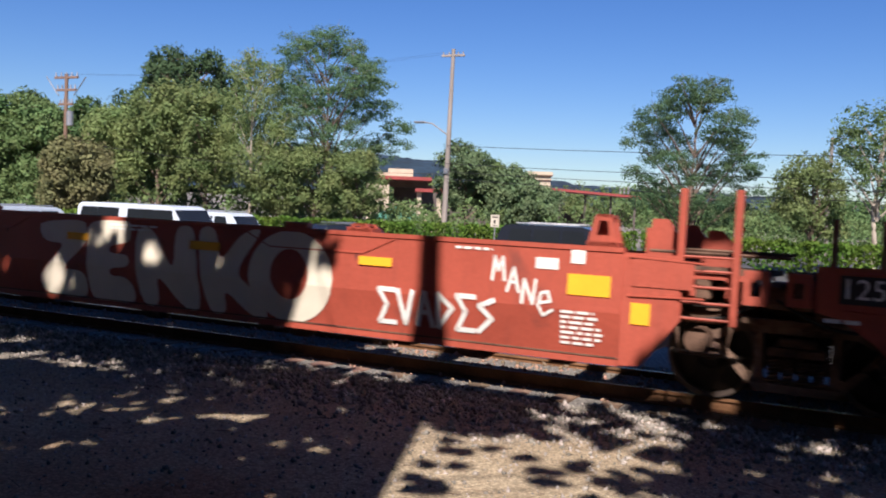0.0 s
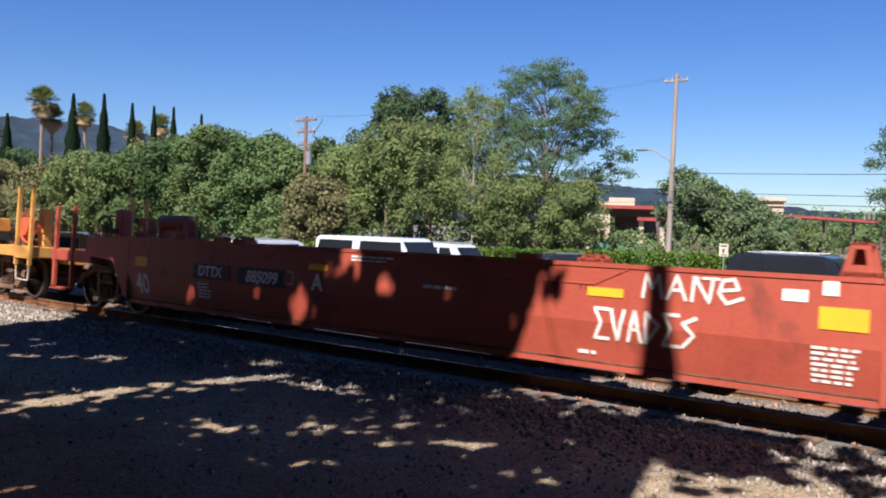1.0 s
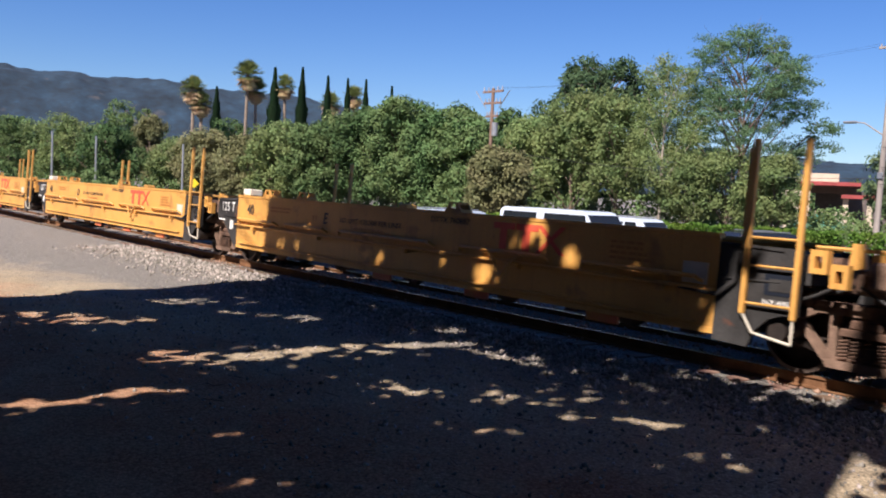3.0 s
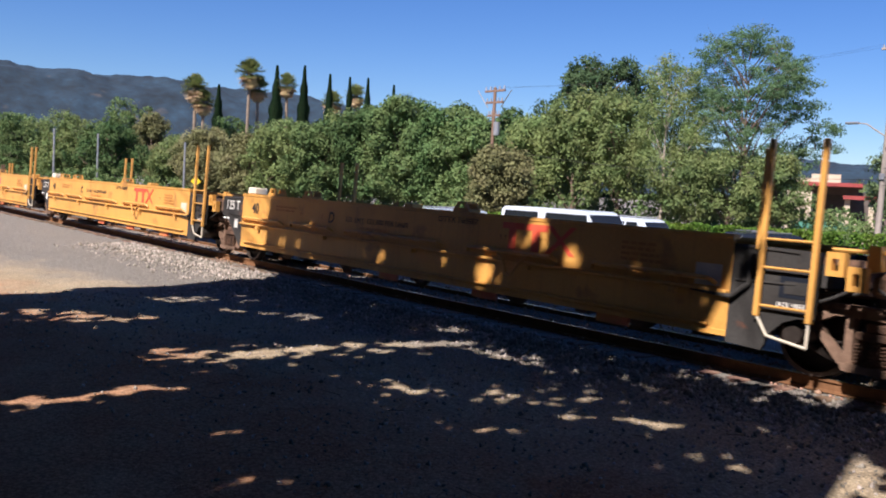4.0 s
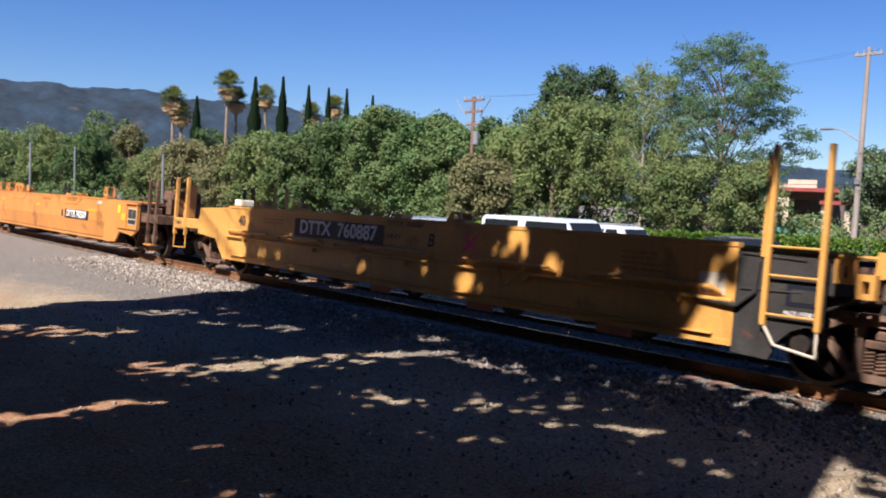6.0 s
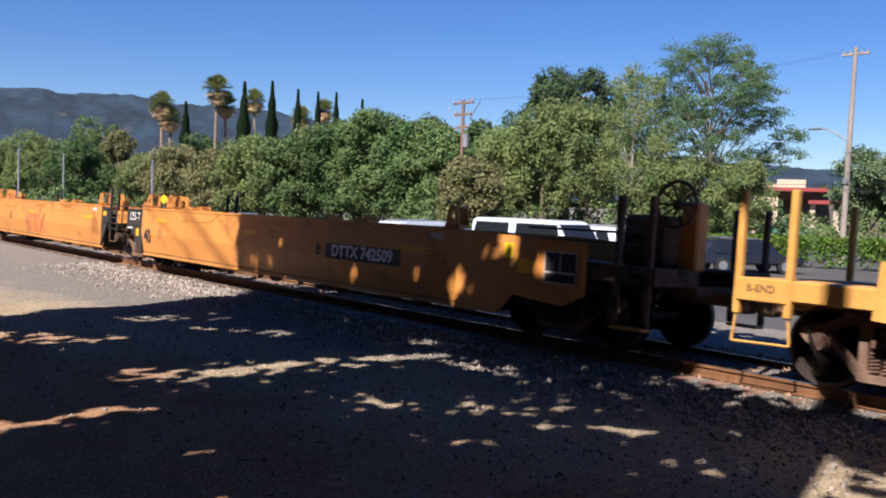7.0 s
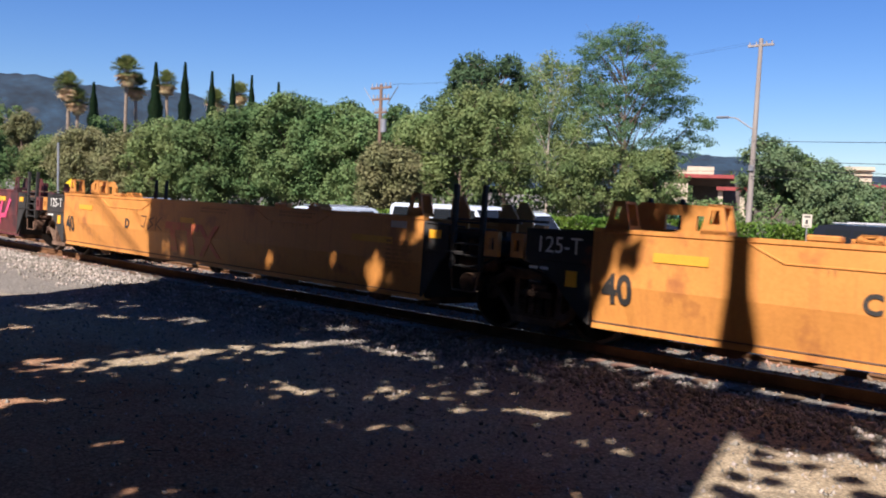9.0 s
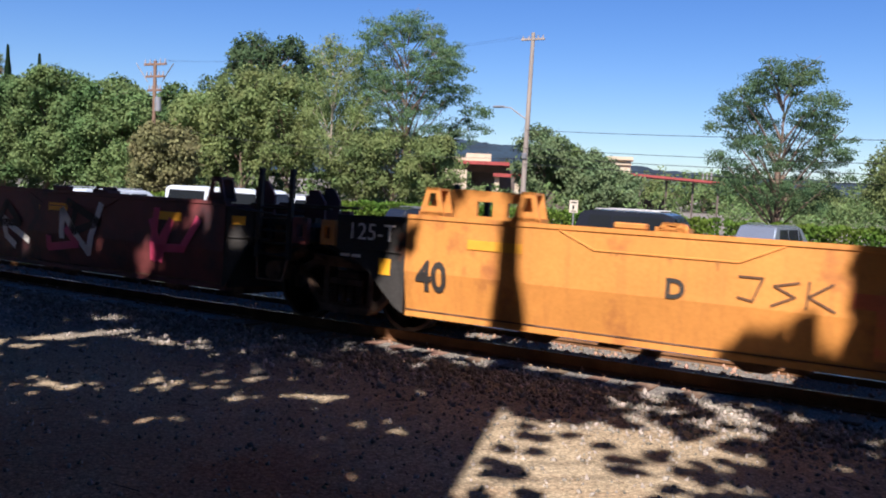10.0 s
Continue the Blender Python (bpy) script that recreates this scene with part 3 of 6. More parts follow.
def side_sheets(unit, mat, z0, z1, kink, inset, hr):
    """Both side walls of the well: a flanged top chord, an upright plate, and a lower plate that leans in."""
    for s, nm in ((-1, "side_wall"), (1, "far_side_wall")):
        prof = [(s * 1.50, z1), (s * 1.50, z1 - 0.05), (s * 1.485, z1 - 0.06), (s * 1.485, kink), (s * (1.485 - inset), z0 + 0.07), (s * (1.495 - inset), z0 + 0.065), (s * (1.495 - inset), z0), (s * (1.34 - inset), z0), (s * (1.34 - inset), z0 + 0.02), (s * (1.46 - inset), z0 + 0.03), (s * 1.46, kink), (s * 1.46, z1 - 0.06), (s * 1.38, z1 - 0.05), (s * 1.38, z1)]
        bm = extrude_x(bmesh.new(), prof, -HALF, hr, 1)
        part(nm, bm, mat, unit)
    for k in range(7):
        x = -5.9 + k * 1.95
        part("cross_bearer", boxes((x - 0.12, x + 0.12, -1.33 + inset, 1.33 - inset, z0 - 0.06, z0 + 0.06)), M_BROWN, unit)
    for k in range(5):
        x = -4.8 + 2.4 * k
        hang = slab(bmesh.new(), [(x - 0.3, z0), (x + 0.3, z0), (x + 0.12, z0 - 0.12), (x - 0.12, z0 - 0.12)], -1.2, -1.17)
        part("gusset", hang, M_BROWN, unit)
    for e in (-1, 1):
        xe = hr if e > 0 else -HALF
        part("bulkhead", boxes((xe - 0.05, xe + 0.05, -1.36, 1.36, z0 + 0.05, z1 - 0.12)), M_CHARCOAL if mat is not M_RED else mat, unit)


def platform(unit, mat, end, reach, hf):
    """The end structure over the truck: deep draft sill, deck and cross members."""
    x0, x1 = sorted((end * (hf + 0.05), end * (hf + reach)))
    bm = boxes((x0, x1, -0.42, 0.42, 1.0, 1.36), bevel=0.02)
    box(bm, x0, x1, -1.25, 1.25, 1.40, 1.46)
    for k in range(3):
        x = x0 + (x1 - x0) * (k + 0.5) / 3
        box(bm, x - 0.05, x + 0.05, -1.3, 1.3, 1.2, 1.40)
    part("end_platform", bm, mat, unit)
    for k in range(6):
        y = -1.2 + 0.45 * k
        part("walkway_slat", boxes((x0 - 0.1, x1 + 0.1, y, y + 0.12, 1.46, 1.53)), M_BROWN, unit)


def coupler_end(unit, mat, end, kind):
    """The outer end of a car: longer sloping end, deck, truck of its own, grab-iron posts, hand brake and coupler."""
    hf = RIGHT[kind] if end > 0 else HALF
    stand = 3.5 if kind == "B" else 1.95
    reach = 4.2 if kind == "B" else 3.6
    out = [(hf, 1.66), (hf + 1.5, 1.60), (hf + 1.6, 1.25), (hf + 0.55, 1.18), (hf + 0.1, 0.55), (hf, 0.5)]
    if kind == "A":
        out = [(hf, 1.66), (hf + 1.5, 1.60), (hf + 1.55, 1.0), (hf + 0.62, 0.93), (hf + 0.2, 0.52), (hf, 0.5)]
    if kind == "B":
        out = [(hf, 1.63), (hf + 2.54, 1.58), (hf + 2.54, 0.86), (hf + 2.16, 0.68), (hf + 1.22, 0.76), (hf + 0.9, 0.45), (hf, 0.43)]
        x = end * hf + 0.8
        part("end_ledge", slab(bmesh.new(), [(x + 0.3, 0.86), (x + 1.76, 0.86), (x + 1.76, 0.89), (x + 0.3, 0.89)], -1.54, -1.49), mat, unit)
        part("top_ledge", boxes((x + 0.9, x + 1.78, -1.55, -1.49, 1.545, 1.575)), mat, unit)
        part("end_rib", boxes((x + 0.9, x + 0.93, -1.515, -1.49, 0.89, 1.545)), mat, unit)
        part("end_rib", boxes((x + 1.7, x + 1.74, -1.53, -1.49, 0.89, 1.545)), mat, unit)
        part("placard_frame", boxes((x + 1.02, x + 1.62, -1.5, -1.492, 0.98, 1.43)), M_GREY, unit, "white placard border")
        for x0, x1, z0, z1 in ((1.045, 1.305, 1.15, 1.405), (1.335, 1.595, 1.15, 1.405), (1.045, 1.595, 1.005, 1.12)):
            part("placard", boxes((x + x0, x + x1, -1.505, -1.5, z0, z1)), M_CHARCOAL, unit, "black stencil field")
        part("reflector", boxes((x + 0.22, x + 0.4, -1.5, -1.492, 1.28, 1.5)), M_YSIGN, unit, "yellow square sticker")
        part("reflector", boxes((x + 0.5, x + 0.82, -1.5, -1.492, 1.08, 1.28)), M_AMBER, unit, "amber reflector sheet")
        part("end_walkway", boxes((x + 0.1, x + 2.2, -1.42, -0.95, 1.585, 1.61)), M_BROWN, unit)
        part("walk_rail", rods(((x + 0.15, -0.95, 1.75), (x + 2.2, -0.95, 1.75), 0.018), sides=6), M_BROWN, unit)
    out = [(end * x, z) for x, z in out]
    part("end_slope", slab(bmesh.new(), out, -1.49, -1.44), mat, unit, "end plate with a sloped lower edge")
    part("end_slope", slab(bmesh.new(), [(end * hf, 1.66), (end * (hf + 1.5), 1.60), (end * (hf + 1.6), 1.25), (end * (hf + 0.55), 1.18), (end * (hf + 0.1), 0.55), (end * hf, 0.5)], 1.44, 1.49), mat, unit)
    deck = 3.6 if kind == "B" else 3.1
    posts = (3.0, 3.5) if kind == "B" else (2.5, 3.12) if kind == "A" else (2.25, 2.95)
    x0, x1 = sorted((end * (hf + 0.05), end * (hf + deck)))
    bm = boxes((x0, x1, -0.45, 0.45, 0.95, 1.32), bevel=0.02)
    xe0, xe1 = sorted((end * (hf + 1.5), end * (hf + deck)))
    box(bm, xe0, xe1, -1.4, 1.4, 1.08, 1.32, 0.02)
    part("end_platform", bm, M_BROWN if kind == "B" else mat, unit)
    truck(unit, end * (hf + (1.8 if kind == "B" else 1.45)))
    for y in (-1.38, 1.38):
        for x in (end * (hf + posts[0]), end * (hf + posts[1])):
            part("post", boxes((x - 0.04, x + 0.04, y - 0.04, y + 0.04, 0.9 if kind == "A" else 0.55, 2.62 if kind == "A" and end > 0 else 2.32 if kind == "A" else 2.22), bevel=0.008), M_BROWN if kind == "B" else mat, unit)
        if kind == "A":
            xa, xb = end * (hf + posts[0]), end * (hf + posts[1])
            if end < 0 and y < 0:
                words(unit, "B-END", (xa + xb) / 2, 1.2, 0.12, M_BLACK, y=y - 0.063)
            part("step_plate", boxes((min(xa, xb), max(xa, xb), y - 0.06, y + 0.06, 1.05, 1.32), bevel=0.015), mat, unit)
            part("stirrup", rods(((xa, y, 1.0), (xa + 0.04, y, 0.6), 0.016), ((xa + 0.04, y, 0.6), (xb - 0.04, y, 0.58), 0.016), ((xb - 0.04, y, 0.58), (xb, y, 1.0), 0.016), sides=6), M_GREY if end > 0 else mat, unit, "bare bent step iron")
            continue
        part("step", boxes((min(end * (hf + posts[0]), end * (hf + posts[1])), max(end * (hf + posts[0]), end * (hf + posts[1])), y - 0.1, y + 0.1, 0.5, 0.54)), mat, unit)
    cp = bmesh.new()
    xa, xb = sorted((end * (hf + 3.0), end * (hf + reach)))
    box(cp, xa, xb, -0.1, 0.1, 0.86, 1.06, 0.03)
    box(cp, end * (hf + reach - 0.14) - 0.12, end * (hf + reach - 0.14) + 0.12, -0.18, 0.16, 0.8, 1.12, 0.05)
    part("coupler", cp, M_RUST, unit, "rusty knuckle coupler")
    brake_gear(unit, end * (hf + 1.1), M_BROWN)
    if kind == "A" and end < 0:
        return
    wheel = bmesh.new()
    cx, cz = end * (hf + stand), 2.15 if kind == "B" else 1.76
    wr = 0.36 if kind == "A" else 0.3
    ring = [(cx + wr * math.cos(a * math.pi / 10), -0.9, cz + wr * math.sin(a * math.pi / 10)) for a in range(21)]
    for a, b in zip(ring, ring[1:]):
        rod(wheel, a, b, 0.025, 0.025, 6)
    for a in range(0, 20, 2):
        rod(wheel, (cx, -0.85, cz), ring[a], 0.016, 0.016, 5)
    rod(wheel, (cx, -0.92, cz), (cx, -0.6, cz), 0.06, 0.06, 10)
    part("hand_brake", wheel, M_REEL if kind == "A" else M_BROWN, unit, "spoked hand brake wheel")
    part("brake_stand", boxes((cx - 0.14, cx + 0.14, -0.6, -0.35, 1.3, 2.2), bevel=0.03), mat, unit)
    if kind == "B":
        xa, xb = sorted((end * (hf + 2.65), end * (hf + 3.4)))
        part("brake_housing", boxes((xa, xb, -0.9, -0.1, 1.3, 2.0), bevel=0.06), M_BROWN, unit)
    if kind == "A":
        xa, xb = sorted((end * (hf + 0.93), end * (hf + 1.53)))
        small_print(unit, xa + 0.1, 1.5, 4, 0.4, M_FADED, 0.05, y=-1.516, seed=6)
        part("tool_box", boxes((xa, xb, -1.5, -1.1, 1.62, 1.92), bevel=0.02), mat, unit)
        part("hatch", boxes((xa, xb, -1.51, -1.49, 1.27, 1.57), bevel=0.006), mat, unit)
        part("reel", rods(((cx - 0.02, -1.0, cz), (cx - 0.02, -0.86, cz), 0.21), sides=20), M_REEL, unit, "red drum behind the hand wheel")


def link_end(unit, mat, end, kind, plate):
    """An articulated end. The left end of a unit carries the numbered plate and the shared truck; the right end the ladder."""
    hf = RIGHT[kind] if end > 0 else HALF
    platform(unit, mat if kind == "R" else M_CHARCOAL, end, 1.25, hf)
    for y0, y1 in ((-1.47, -1.43), (1.43, 1.47)):
        if end < 0:
            out = [(-HALF, 1.63), (-HALF - 1.06, 1.60), (-HALF - 1.06, 1.17), (-HALF - 0.85, 1.12), (-HALF - 0.55, 0.92), (-HALF - 0.12, 0.52), (-HALF, 0.46)]
        else:
            out = [(hf, 1.60), (hf + 0.5, 1.58), (hf + 0.5, 1.16), (hf + 0.36, 1.04), (hf + 0.1, 0.6), (hf, 0.48)]
            if kind == "R":
                out = [(hf, 1.62), (hf + 0.56, 1.62), (hf + 0.57, 1.06), (hf + 0.6, 0.97), (hf + 0.23, 0.47), (hf, 0.45)]
            if kind == "A":
                out = [(hf, 1.60), (hf + 1.05, 1.58), (hf + 1.05, 0.84), (hf + 0.86, 0.83), (hf + 0.70, 0.77), (hf + 0.56, 0.64), (hf + 0.46, 0.42), (hf, 0.44)]
        part("end_plate", slab(bmesh.new(), out, y0, y1), plate, unit)
    part("plate_rim", rods(((end * (hf + 0.06), -1.48, 1.58), (end * (hf + 0.82), -1.48, 1.55), 0.012), ((end * (hf + 0.06), -1.48, 1.18), (end * (hf + 0.82), -1.48, 1.2), 0.012), sides=5), plate, unit)
    if end < 0:
        truck(unit, -HALF - {"A": 1.45, "B": 1.15, "R": 1.22}[kind])
        con = boxes((-HALF - 1.75, -HALF - 1.0, -0.3, 0.3, 1.0, 1.3), bevel=0.05)
        box(con, -HALF - 1.55, -HALF - 1.05, -1.2, -0.3, 1.15, 1.42, 0.05)
        box(con, -HALF - 1.3, -HALF - 1.1, -1.42, -1.2, 1.22, 1.52, 0.03)
        part("articulation", con, M_RUST, unit, "rusty articulated connector")
    brake_gear(unit, end * (hf + 0.72), M_BROWN)


def bracket(bm, x, y0, y1, z, h, w=0.32):
    """A container guide: two gussets and a sloped lip."""
    slab(bm, [(x - w / 2, z), (x + w / 2, z), (x + w / 4, z + h), (x - w / 4, z + h)], y0, y0 + 0.03, ([(x - w / 5, z + h * 0.35), (x + w / 5, z + h * 0.35), (x + w / 8, z + h * 0.8), (x - w / 8, z + h * 0.8)],))
    slab(bm, [(x - w / 2, z), (x + w / 2, z), (x + w / 4, z + h), (x - w / 4, z + h)], y1 - 0.03, y1)
    box(bm, x - w / 2, x + w / 2, y0, y1, z, z + 0.05)
    box(bm, x - w / 4, x + w / 4, y0, y1, z + h - 0.03, z + h)


def unit_type_a(mat, name, label):
    """Yellow well unit with long tubular rails on the side and tall guide posts."""
    u = thing(name, label, "rail car", group="cars of the freight train")
    z0, z1 = 0.50, 1.70
    side_sheets(u, mat, z0, z1, 1.02, 0.02, RIGHT["A"])
    part("belt_rail", boxes((-HALF, RIGHT["A"], -1.56, -1.49, 1.0, 1.045), bevel=0.012), mat, u)
    for a, b in ((-6.3, -4.6), (-4.1, -2.6), (-2.0, 0.8), (1.6, 3.4), (4.2, 6.0)):
        pipe = rods(((a, -1.57, 1.16), (b, -1.57, 1.16), 0.028), ((a, -1.57, 1.16), (a - 0.08, -1.5, 1.1), 0.026), ((b, -1.57, 1.16), (b + 0.08, -1.5, 1.1), 0.026), sides=8)
        part("side_pipe", pipe, mat, u)
    drop = rods(((2.30, -1.58, 1.12), (2.42, -1.58, 1.05), 0.02), ((2.42, -1.58, 1.05), (2.52, -1.58, 0.84), 0.02), ((2.52, -1.58, 0.84), (2.62, -1.58, 0.82), 0.02), ((2.62, -1.58, 0.82), (2.80, -1.58, 1.04), 0.02), ((2.80, -1.58, 1.04), (2.95, -1.58, 1.12), 0.02), sides=8)
    part("drop_pipe", drop, mat, u)
    for x in (-5.6, -2.8, 0.1, 2.9, 5.5):
        part("side_lug", boxes((x - 0.05, x + 0.05, -1.58, -1.49, 0.93, 1.0), bevel=0.01), mat, u)
    lower = boxes((-HALF + 0.2, 6.0, -1.53, -1.47, 0.60, 0.63), bevel=0.008)
    part("lower_rail", lower, mat, u)
    for x in (-5.2, -3.7, 1.2):
        bm = bmesh.new()
        bracket(bm, x, -1.45, -1.2, z1, 0.16, 0.4)
        part("guide_bracket", bm, mat, u)
    part("post_box", boxes((-6.35, -6.0, -1.46, -1.15, z1, z1 + 0.15), bevel=0.02), M_CREAM, u, "pale cream box on the top chord")
    part("post_box", boxes((-3.9, -3.6, 1.15, 1.46, z1, z1 + 0.13), bevel=0.02), mat, u)
    for k in range(3):
        x = -1.0 + 2.6 * k
        part("amber_marker", boxes((x, x + 0.55, -1.4, -1.36, z0 - 0.12, z0 + 0.0)), M_FADELOGO, u, "faded red marker under the sill")
    return u


def unit_type_b(mat, name, label, kind):
    """Smooth-sided well unit with welded trapezoid seams near the top chord and low guide brackets."""
    u = thing(name, label, "rail car", group="cars of the freight train")
    z0, z1 = 0.43, 1.665
    hr = RIGHT[kind]
    side_sheets(u, mat, z0, z1, 0.98, 0.10, hr)
    for a, b in ((-4.1, -2.58), (2.06, 3.4)):
        y, zt, zs = -1.488, z1 - 0.06, z1 - 0.25
        seam = rods(((a - 0.42, y, zt), (a, y, zs), 0.012), ((a, y, zs), (b, y, zs), 0.012), ((b, y, zs), (b + 0.42, y, zt), 0.012), sides=5)
        part("weld_seam", seam, mat, u)
        part("top_patch", boxes((a + 0.2, a + 0.55, -1.51, -1.38, z1, z1 + 0.07), bevel=0.015), mat, u)
    part("sill_strip", boxes((-HALF, hr, -1.402, -1.39, z0 + 0.075, z0 + 0.09)), M_BROWN, u, "dark weld line above the sill")
    for x in (-6.2, -4.95, -3.3, 3.3, hr - 0.25):
        bm = bmesh.new()
        h = 0.34 if abs(x) > 4.9 else 0.10
        bracket(bm, x, -1.44, -1.2, z1, h, 0.34)
        part("guide_bracket", bm, mat, u)
    if kind == "B":
        for x, y in ((-5.72, -0.9),):
            bm = slab(bmesh.new(), [(x - 0.66, z1 - 0.1), (x + 0.66, z1 - 0.1), (x + 0.66, z1 + 0.2), (x + 0.5, z1 + 0.34), (x - 0.5, z1 + 0.36), (x - 0.66, z1 + 0.24)], y, y + 0.05,
                      ([(x - 0.16, z1 + 0.04), (x + 0.06, z1 + 0.04), (x + 0.06, z1 + 0.22), (x - 0.16, z1 + 0.22)], [(x + 0.26, z1 + 0.04), (x + 0.46, z1 + 0.04), (x + 0.46, z1 + 0.22), (x + 0.26, z1 + 0.22)]))
            part("guide_frame", bm, mat, u)
    return u


def mark(u, x, z, w, h, mat, name="marking", label="", y=-1.49):
    return part(name, boxes((x - w / 2, x + w / 2, y - 0.006, y + 0.002, z - h / 2, z + h / 2)), mat, u, label)


def words(u, text, x, z, size, mat, y=-1.495, **more):
    return lettering(text, size, mat, u, Matrix.Translation((x, y, z)), **more)


def small_print(u, x, z, lines, w, mat, step=0.07, y=-1.495, seed=1):
    """Stencilled lines too small to read, as plain bars."""
    rng = random.Random(seed)
    bm = bmesh.new()
    for i in range(lines):
        xx = x
        end = x + w * rng.uniform(0.75, 1.0)
        while xx < end:
            s = rng.uniform(0.06, 0.16)
            box(bm, xx, min(end, xx + s), y - 0.002, y + 0.001, z - i * step - step * 0.55, z - i * step)
            xx += s + 0.03
    tagged(part("stencil_text", bm, mat, u), kind="stuff")


def logo(u, x, z, w, h, mat, y=-1.492):
    """Two tees and a crossed pair of slanted bars."""
    bm = bmesh.new()
    t = h * 0.24
    a = w * 0.34
    for k in range(2):
        x0 = x - w / 2 + k * a
        slab(bm, [(x0, z + h / 2), (x0 + a * 0.95, z + h / 2), (x0 + a * 0.95, z + h / 2 - t), (x0 + a * 0.62, z + h / 2 - t), (x0 + a * 0.62, z - h / 2), (x0 + a * 0.3, z - h / 2), (x0 + a * 0.3, z + h / 2 - t), (x0, z + h / 2 - t)], y - 0.003, y + 0.001)
    x0, x1 = x - w / 2 + 2 * a, x + w / 2
    for p, q, yy in ((x0, x1, 0), (x1, x0, 0.004)):
        d = t * 0.55
        slab(bm, [(p - d, z + h / 2), (p + d, z + h / 2), (q + d, z - h / 2), (q - d, z - h / 2)], y - 0.003 - yy, y + 0.001)
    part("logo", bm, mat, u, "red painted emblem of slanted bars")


def spray(u, strokes, mat, width=0.03, y=-1.495, label="spray painted scrawl"):
    """Freehand spray strokes, each a chain of flat strips."""
    for chain in strokes:
        bm = bmesh.new()
        for (xa, za), (xb, zb) in zip(chain, chain[1:]):
            d = Vector((xb - xa, zb - za))
            if d.length < 1e-4:
                continue
            nrm = Vector((-d.y, d.x)).normalized() * width
            ext = d.normalized() * width * 0.6
            slab(bm, [(xa - ext.x + nrm.x, za - ext.y + nrm.y), (xb + ext.x + nrm.x, zb + ext.y + nrm.y), (xb + ext.x - nrm.x, zb + ext.y - nrm.y), (xa - ext.x - nrm.x, za - ext.y - nrm.y)], y - 0.002, y)
        part("graffiti_stroke", bm, mat, u, label)


# letter strokes on a unit square, for freehand spray lettering
STROKE = {
    "E": [[(1, 1), (0, 1), (0.5, 0.55), (0, 0), (1, 0)]], "V": [[(0, 1), (0.45, 0), (0.9, 1)]], "A": [[(0, 0), (0.45, 1), (0.9, 0)], [(0.2, 0.4), (0.75, 0.4)]],
    "D": [[(0.05, 0), (0.05, 1), (0.9, 0.6), (0.05, 0)]], "S": [[(0.9, 0.95), (0.1, 0.75), (0.8, 0.4), (0.05, 0.0)]], "M": [[(0, 0), (0.15, 1), (0.45, 0.4), (0.75, 1), (0.95, 0)]],
    "N": [[(0, 0), (0.1, 1), (0.8, 0), (0.95, 1)]], "e": [[(0.1, 0.5), (0.9, 0.6), (0.7, 1), (0.2, 0.9), (0.05, 0.4), (0.4, 0.0), (1.1, 0.25)]],
    "J": [[(0.1, 1), (0.9, 1), (0.6, 0.1), (0.1, 0.2)]], "K": [[(0, 0), (0.05, 1)], [(0.8, 1), (0.05, 0.45), (0.9, 0)]],
}


def spray_words(u, text, x, z, w, h, mat, width, drop=0.0):
    chains = []
    step = w / len(text)
    for i, c in enumerate(text):
        for chain in STROKE[c]:
            chains.append([(x - w / 2 + step * (i + 0.85 * px), z - h / 2 + h * pz - drop * i / len(text)) for px, pz in chain])
    spray(u, chains, mat, width)


def soften(pts, times=2):
    """Cut the corners of a closed outline."""
    for _ in range(times):
        pts = [q for (xa, za), (xb, zb) in zip(pts, pts[1:] + pts[:1]) for q in ((xa * 0.78 + xb * 0.22, za * 0.78 + zb * 0.22), (xa * 0.22 + xb * 0.78, za * 0.22 + zb * 0.78))]
    return pts


def fat_letters(u):
    """ZENKO in huge rounded cream letters that fill the side."""
    outlines = {
        "Z": ((-1.95, 1.54), (-1.11, 1.6), (-1.04, 1.46), (-1.05, 1.26), (-1.52, 0.88), (-1.18, 0.89), (-1.05, 0.81), (-1.04, 0.5), (-1.5, 0.5), (-1.89, 0.53), (-1.96, 0.71), (-1.9, 0.82), (-1.42, 1.25), (-1.81, 1.25), (-1.95, 1.37)),
        "E": ((-1.03, 1.59), (-0.26, 1.63), (-0.23, 1.5), (-0.25, 1.32), (-0.61, 1.27), (-0.61, 1.16), (-0.25, 1.16), (-0.25, 0.99), (-0.6, 0.96), (-0.59, 0.85), (-0.32, 0.86), (-0.16, 0.73), (-0.16, 0.5), (-0.61, 0.5), (-0.96, 0.5), (-1.02, 0.87), (-1.02, 1.26)),
        "N": ((-0.17, 1.52), (0.16, 1.56), (0.55, 0.94), (0.54, 1.55), (0.72, 1.62), (0.87, 1.54), (1.0, 0.5), (0.7, 0.5), (0.23, 0.98), (0.28, 0.5), (-0.06, 0.5)),
        "K": ((0.91, 1.54), (1.08, 1.63), (1.22, 1.56), (1.3, 1.15), (1.62, 1.55), (1.89, 1.63), (1.91, 1.56), (1.54, 1.05), (1.84, 0.85), (2.08, 0.5), (1.8, 0.5), (1.35, 0.85), (1.4, 0.5), (1.08, 0.5)),
    }
    for c, outline in outlines.items():
        part("graffiti_letter", slab(bmesh.new(), soften(list(outline)), -1.4945, -1.488), M_CREAM, u, "huge rounded cream spray painted letter")
    ring = bmesh.new()
    slab(ring, [(2.38 + 0.62 * math.cos(t * math.pi / 20), 1.06 + 0.565 * math.sin(t * math.pi / 20)) for t in range(40)], -1.4955, -1.488,
         ([(2.37 + 0.28 * math.cos(t * math.pi / 16), 1.09 + 0.31 * math.sin(t * math.pi / 16)) for t in range(32)],))
    part("graffiti_letter", ring, M_CREAM, u, "huge rounded cream spray painted letter")


